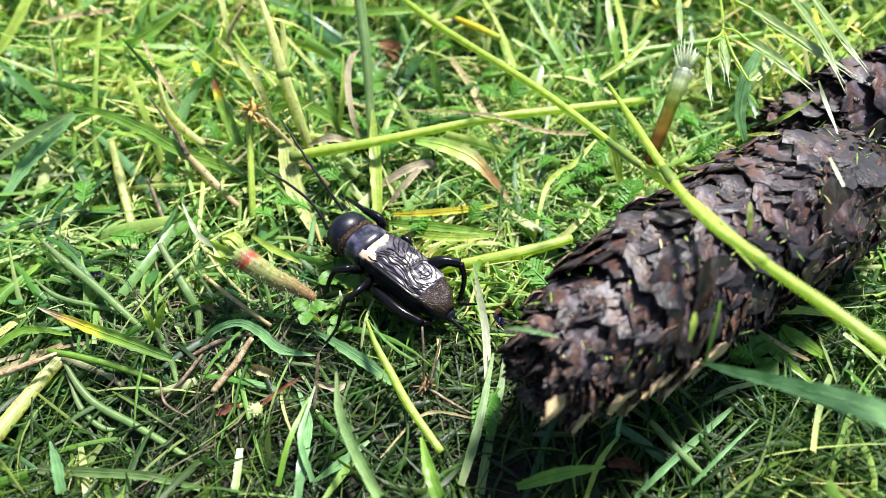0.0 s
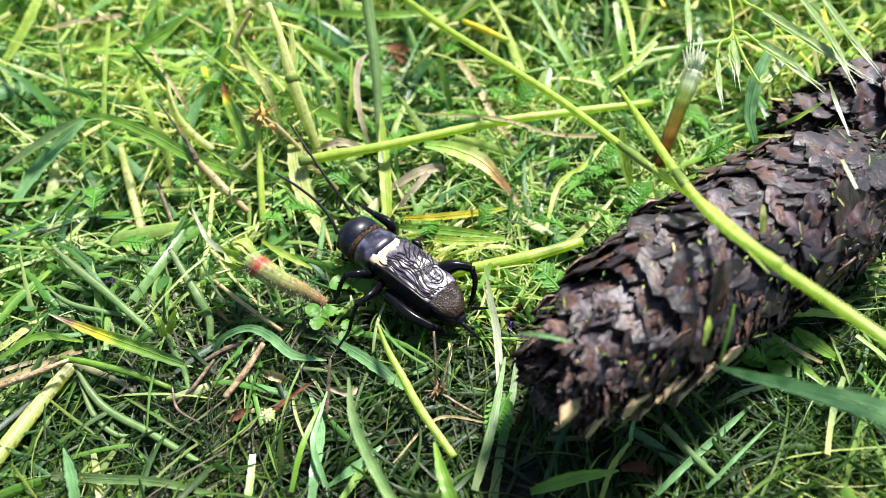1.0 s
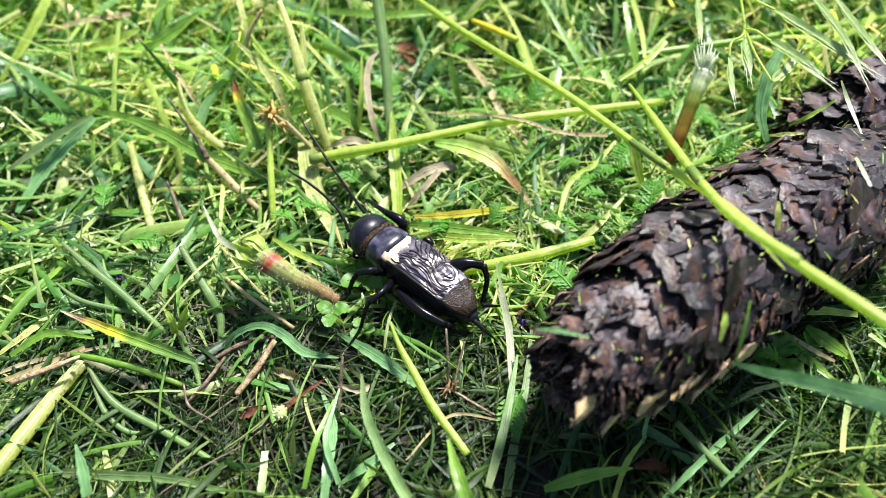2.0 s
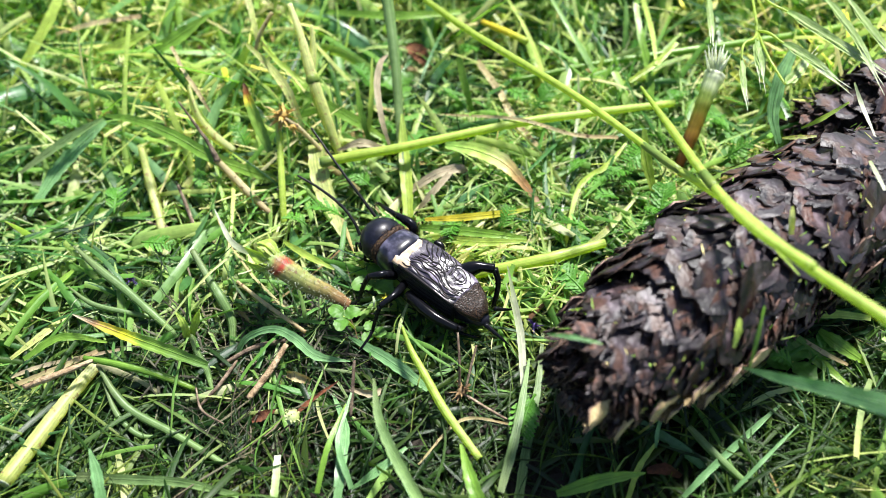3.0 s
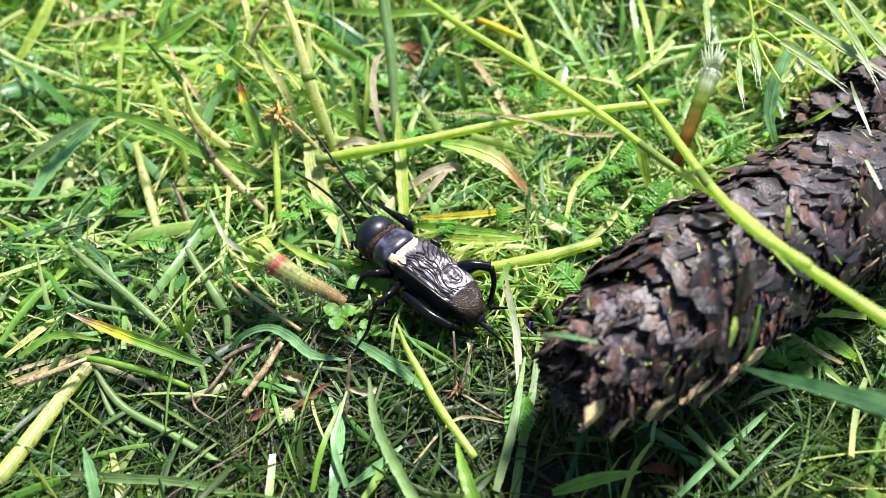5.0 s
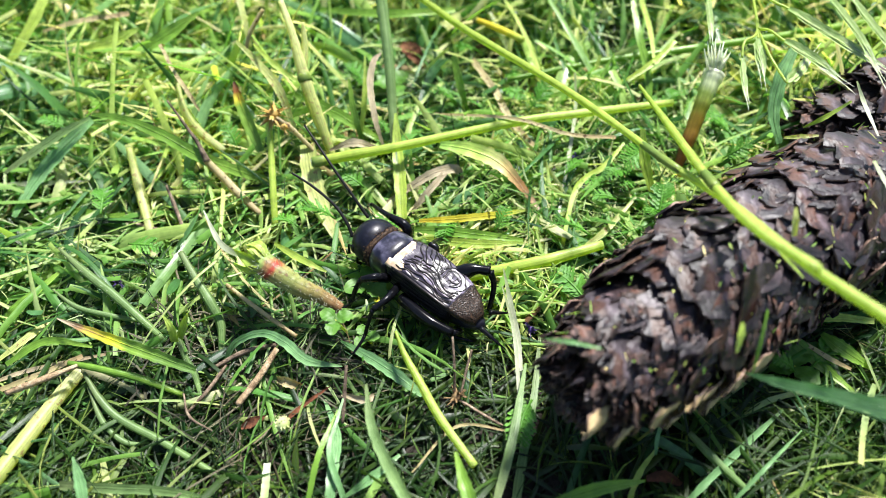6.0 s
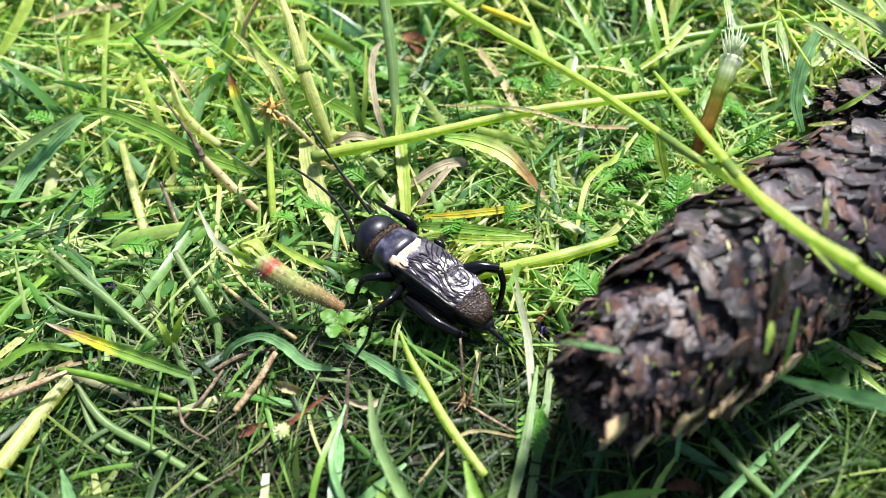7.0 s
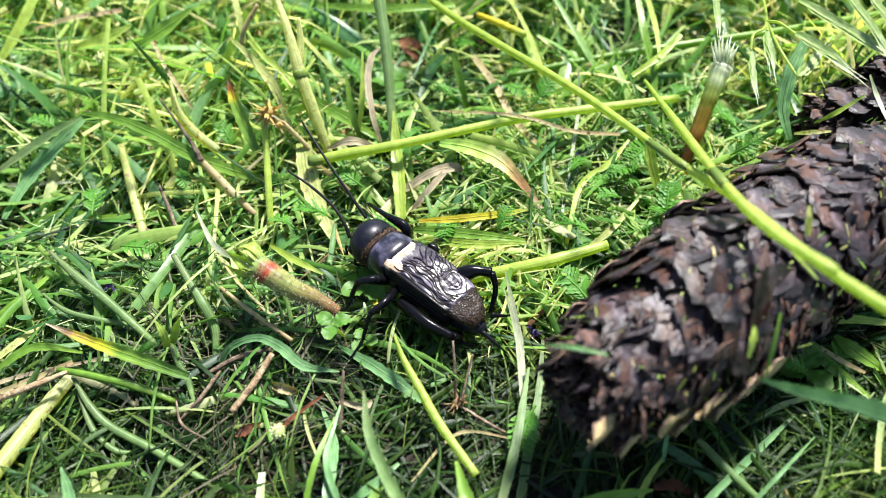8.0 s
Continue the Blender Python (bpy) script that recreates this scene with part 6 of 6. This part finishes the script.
def fuzz_ball(name, label, category, at, radius, material, count, stiff):
    """A small round head of tiny pointed flakes."""
    rnd = random.Random(int(at[0] * 10))
    root = plant(name, label, at, category)
    under(root, "core", [[v + Vector(at) for v in dome((0, 0, 0), (radius * (0.6 if stiff > 0.8 else 0.95),) * 3, None, 8, 10)[0]], *dome((0, 0, 0), (radius * (0.6 if stiff > 0.8 else 0.95),) * 3, None, 8, 10)[1:]], material)
    parts = []
    for k in range(count):
        way = Vector((rnd.gauss(0, 1), rnd.gauss(0, 1), rnd.gauss(0, 1))).normalized()
        a = Vector(at) + way * radius * 0.45
        parts.append(blade_shape([a, a + way * radius * 0.4, a + way * radius * stiff], [radius * 0.35, radius * 0.4, 0.04], 0.3, 0.06, 0, 6, tuple(way.orthogonal()), k))
    ob = under(root, "petals", joined(*parts), material)
    tagged(ob, kind="stuff")
    LAID.append(([Vector(at)], radius))
    return root


fuzz_ball("seed_ball", "small round pale green seed ball", "seed head", (-23.4, 46.2, -4), 0.9, M_PALEBALL, 40, 0.75)
fuzz_ball("withered_flower", "withered orange-brown flower head on a dry stalk", "flower", (-29.3, 92.2, 6), 1.6, M_ORANGE, 26, 1.3)
fuzz_ball("withered_flower", "small withered orange flower bud", "flower", (-27.6, 90.4, 5), 0.9, M_ORANGE, 14, 1.2)
fuzz_ball("burr", "small brown dry seed head", "seed head", (-2.2, 50.4, -5), 1.1, M_STRAWDARK, 24, 1.1)
fuzz_ball("flower", "tiny purple flower in the grass", "flower", (-49.6, 68.3, -4), 0.75, M_PURPLE, 12, 1.2)
fuzz_ball("flower", "tiny purple flower beside the cone", "flower", (7.8, 59.8, -4), 0.75, M_PURPLE, 12, 1.2)
fuzz_ball("flower", "tiny violet flower among clippings", "flower", (17.2, 91, -2), 0.6, M_PURPLE, 8, 1.2)
fuzz_ball("flower", "small round pale yellow bud", "flower", (24.9, 120.3, 5), 1.5, M_PALEBALL, 30, 0.9)
fuzz_ball("flower", "tiny yellow flower under the stems", "flower", (29.1, 78.8, 6), 0.7, M_YELLOW, 10, 1.0)
fuzz_ball("flower", "small cream withered flower", "flower", (-57.4, 104.8, 7), 0.8, M_PALEBALL, 18, 0.95)
fuzz_ball("flower", "tiny yellow flower beside the leg of the cricket", "flower", (-12.5, 63, -2), 0.6, M_YELLOW, 10, 1.1)
fuzz_ball("flower", "small white fallen petal cluster", "flower", (-50.9, 118.2, 4), 0.9, M_FIBRE, 10, 1.2)
fuzz_ball("seed", "small cream grass seed", "seed", (-68.2, 81.2, -8), 0.8, M_PALEBALL, 12, 0.9)


def scrap(label, pts, width, material, fold):
    root = plant("leaf_scrap", label, pts[0], "dead leaf")
    under(root, "piece", blade_shape(pts, width, fold, 0.2, 0.3, 0, None, len(bpy.data.objects)), material)
    LAID.append((smooth_line(pts, 6), 0.5))


scrap("red-brown torn strip of dead leaf", [(-23.9, 47.3, -6), (-21.7, 49.4, -5.5), (-18.4, 51.9, -5)], [0.3, 0.6, 0.5, 0.2], M_RUST, 0.3)
scrap("orange-brown dead leaf scrap", [(-29.3, 47.2, -7), (-27.8, 47.9, -6.5), (-26.3, 48.9, -7)], [0.4, 1.3, 1.0, 0.2], M_RUST, 0.3)
scrap("pale orange curled bark scrap", [(-25.4, 53.6, -6), (-23.9, 52.7, -5), (-22.2, 52.6, -6)], [0.8, 1.4, 1.0], M_STRAW, 0.5)
scrap("tan curled dead leaf scrap", [(-16.9, 51.4, -6), (-13.7, 50, -5), (-12.7, 50.8, -5)], [0.5, 1.1, 0.4], M_DRYLEAF, 0.4)
scrap("rust brown dead leaf scrap beside the cone", [(20.1, 40, -6), (22.2, 40.3, -6), (24.4, 39.7, -7)], [0.8, 1.6, 0.6], M_RUST, 0.3)
scrap("brown dead leaf scrap in the far grass", [(-11.6, 122.4, -3), (-9, 118.8, -2), (-7.3, 116.8, -4)], [1.5, 3.0, 1.2], M_RUST, 0.3)

VIEW = (-115, 115, 22, 185)
WIDE = (-330, 330, -240, 410)
turf("thatch", "dense low grass close to the soil, greens darkened for shade", M_LOW_SHADE, 26000, 11, VIEW, (6, 20), (0.2, 0.8), (0, 2.5), (-5, 35), (-10, 60), 0.0)
turf("lawn_grass", "bright green mown lawn grass in tangled tufts", M_FILL, 21000, 12, (-115, 115, 50, 185), (8, 32), (0.3, 1.25), (0.5, 4), (-5, 50), (0, 80), 0.0, 7, near=18, blunt=0.25)
turf("broad_grass", "broad glossy green grass blades leaning every way", M_BROAD, 2500, 31, (-115, 115, 73, 185), (14, 40), (1.0, 2.2), (0.5, 5), (5, 60), (10, 90), 0.0, 8, near=20, blunt=0.3)
turf("upright_grass", "tall fresh grass blades standing upright", M_FILL, 1700, 41, (-115, 115, 96, 185), (16, 38), (0.5, 1.5), (0.5, 4), (40, 82), (10, 80), 0.0, 8, blunt=0.3)
turf("upright_straw_grass", "tall pale yellow-green blades standing upright", M_CLIP, 1300, 42, (-115, 115, 98, 185), (14, 34), (0.4, 1.3), (0.5, 4), (40, 82), (10, 80), 0.0, 8, blunt=0.4)
turf("weed_leaves", "small oval bright green weed leaves among the grass", M_BROAD, 1500, 32, (-115, 115, 58, 185), (3, 7), (1.4, 2.8), (1.5, 7), (0, 65), (-20, 60), 0.0, 5, near=20)
turf("front_grass", "deep green near lawn grass, darkened for shade, with gaps between", M_SHADY, 15000, 22, (-115, 115, 22, 60), (6, 28), (0.14, 0.62), (0.5, 4), (-5, 45), (0, 80), 0.0, 7, blunt=0.2)
turf("front_blades", "glossy mid green blades crossing in the near lawn", M_BROAD, 520, 33, (-115, 115, 24, 49), (10, 26), (0.35, 0.85), (1, 5), (-5, 40), (0, 60), 0.0, 8, blunt=0.3)
turf("grass_clippings", "pale yellow-green mown grass clippings lying loose", M_CLIP, 12000, 13, VIEW, (4, 22), (0.25, 0.95), (2.0, 7.5), (-22, 26), (-15, 25), 0.0, 4, near=40, blunt=0.6)
turf("fine_clippings", "heap of fine yellow-green grass clippings", M_CLIP, 9000, 17, (-4, 45, 58, 112), (2, 14), (0.15, 0.6), (2.5, 7.5), (-25, 40), (-15, 25), 0.0, 4, blunt=0.5)
turf("pale_tufts", "pale yellow-green upright grass tufts catching the light", M_CLIP, 15000, 18, VIEW, (8, 28), (0.4, 1.4), (0.5, 4), (15, 70), (0, 70), 0.0, 6, near=52, blunt=0.4)
turf("fine_grass", "thin fresh green grass threads", M_FILL, 6500, 14, (-115, 115, 52, 185), (6, 24), (0.15, 0.5), (1, 6), (-10, 50), (-30, 60), 0.0, 5)
turf("torn_bits_glints", "tiny pale torn grass bits strewn over the lawn, whitened as glints", M_PALEBIT, 5000, 35, (-100, 100, 56, 150), (1.2, 5), (0.1, 0.28), (2.5, 8), (-25, 45), (-30, 30), 0.0, 3, blunt=0.6)
turf("dry_litter", "tan dry grass litter between the blades", M_DRYBIT, 2200, 15, VIEW, (5, 22), (0.3, 1.0), (1.5, 6), (-15, 20), (-20, 20), 0.0, 4, near=40, blunt=0.5)
turf("grass_threads", "thin grass threads crossing each other, olive green darkened for shade", M_SHADY, 4500, 26, (-70, 70, 34, 62), (5, 20), (0.08, 0.3), (2, 6.5), (-10, 40), (-30, 60), 0.0, 5)
turf("front_clippings", "thin yellow-green clippings strewn over the deep grass", M_CLIP, 700, 24, (-115, 70, 24, 58), (4, 16), (0.15, 0.6), (2.5, 6.5), (-15, 30), (-10, 40), 0.0, 4, blunt=0.5)
turf("dead_thatch", "grey-brown dead grass in a worn patch of lawn", M_DEADBIT, 1900, 19, (-44, -14, 42, 64), (3, 14), (0.08, 0.35), (1.5, 5.5), (-15, 18), (-20, 20), 0.0, 4)
turf("surrounding_grass", "bright green lawn grass reaching out around", M_FILL, 16000, 16, WIDE, (14, 36), (1.2, 2.8), (0, 4), (5, 60), (0, 80), 0.0, 4, hole=(-135, 135, -8, 205))


def motions():
    """All that moves: the two feelers of the cricket."""
    sway(FEELERS)


motions()
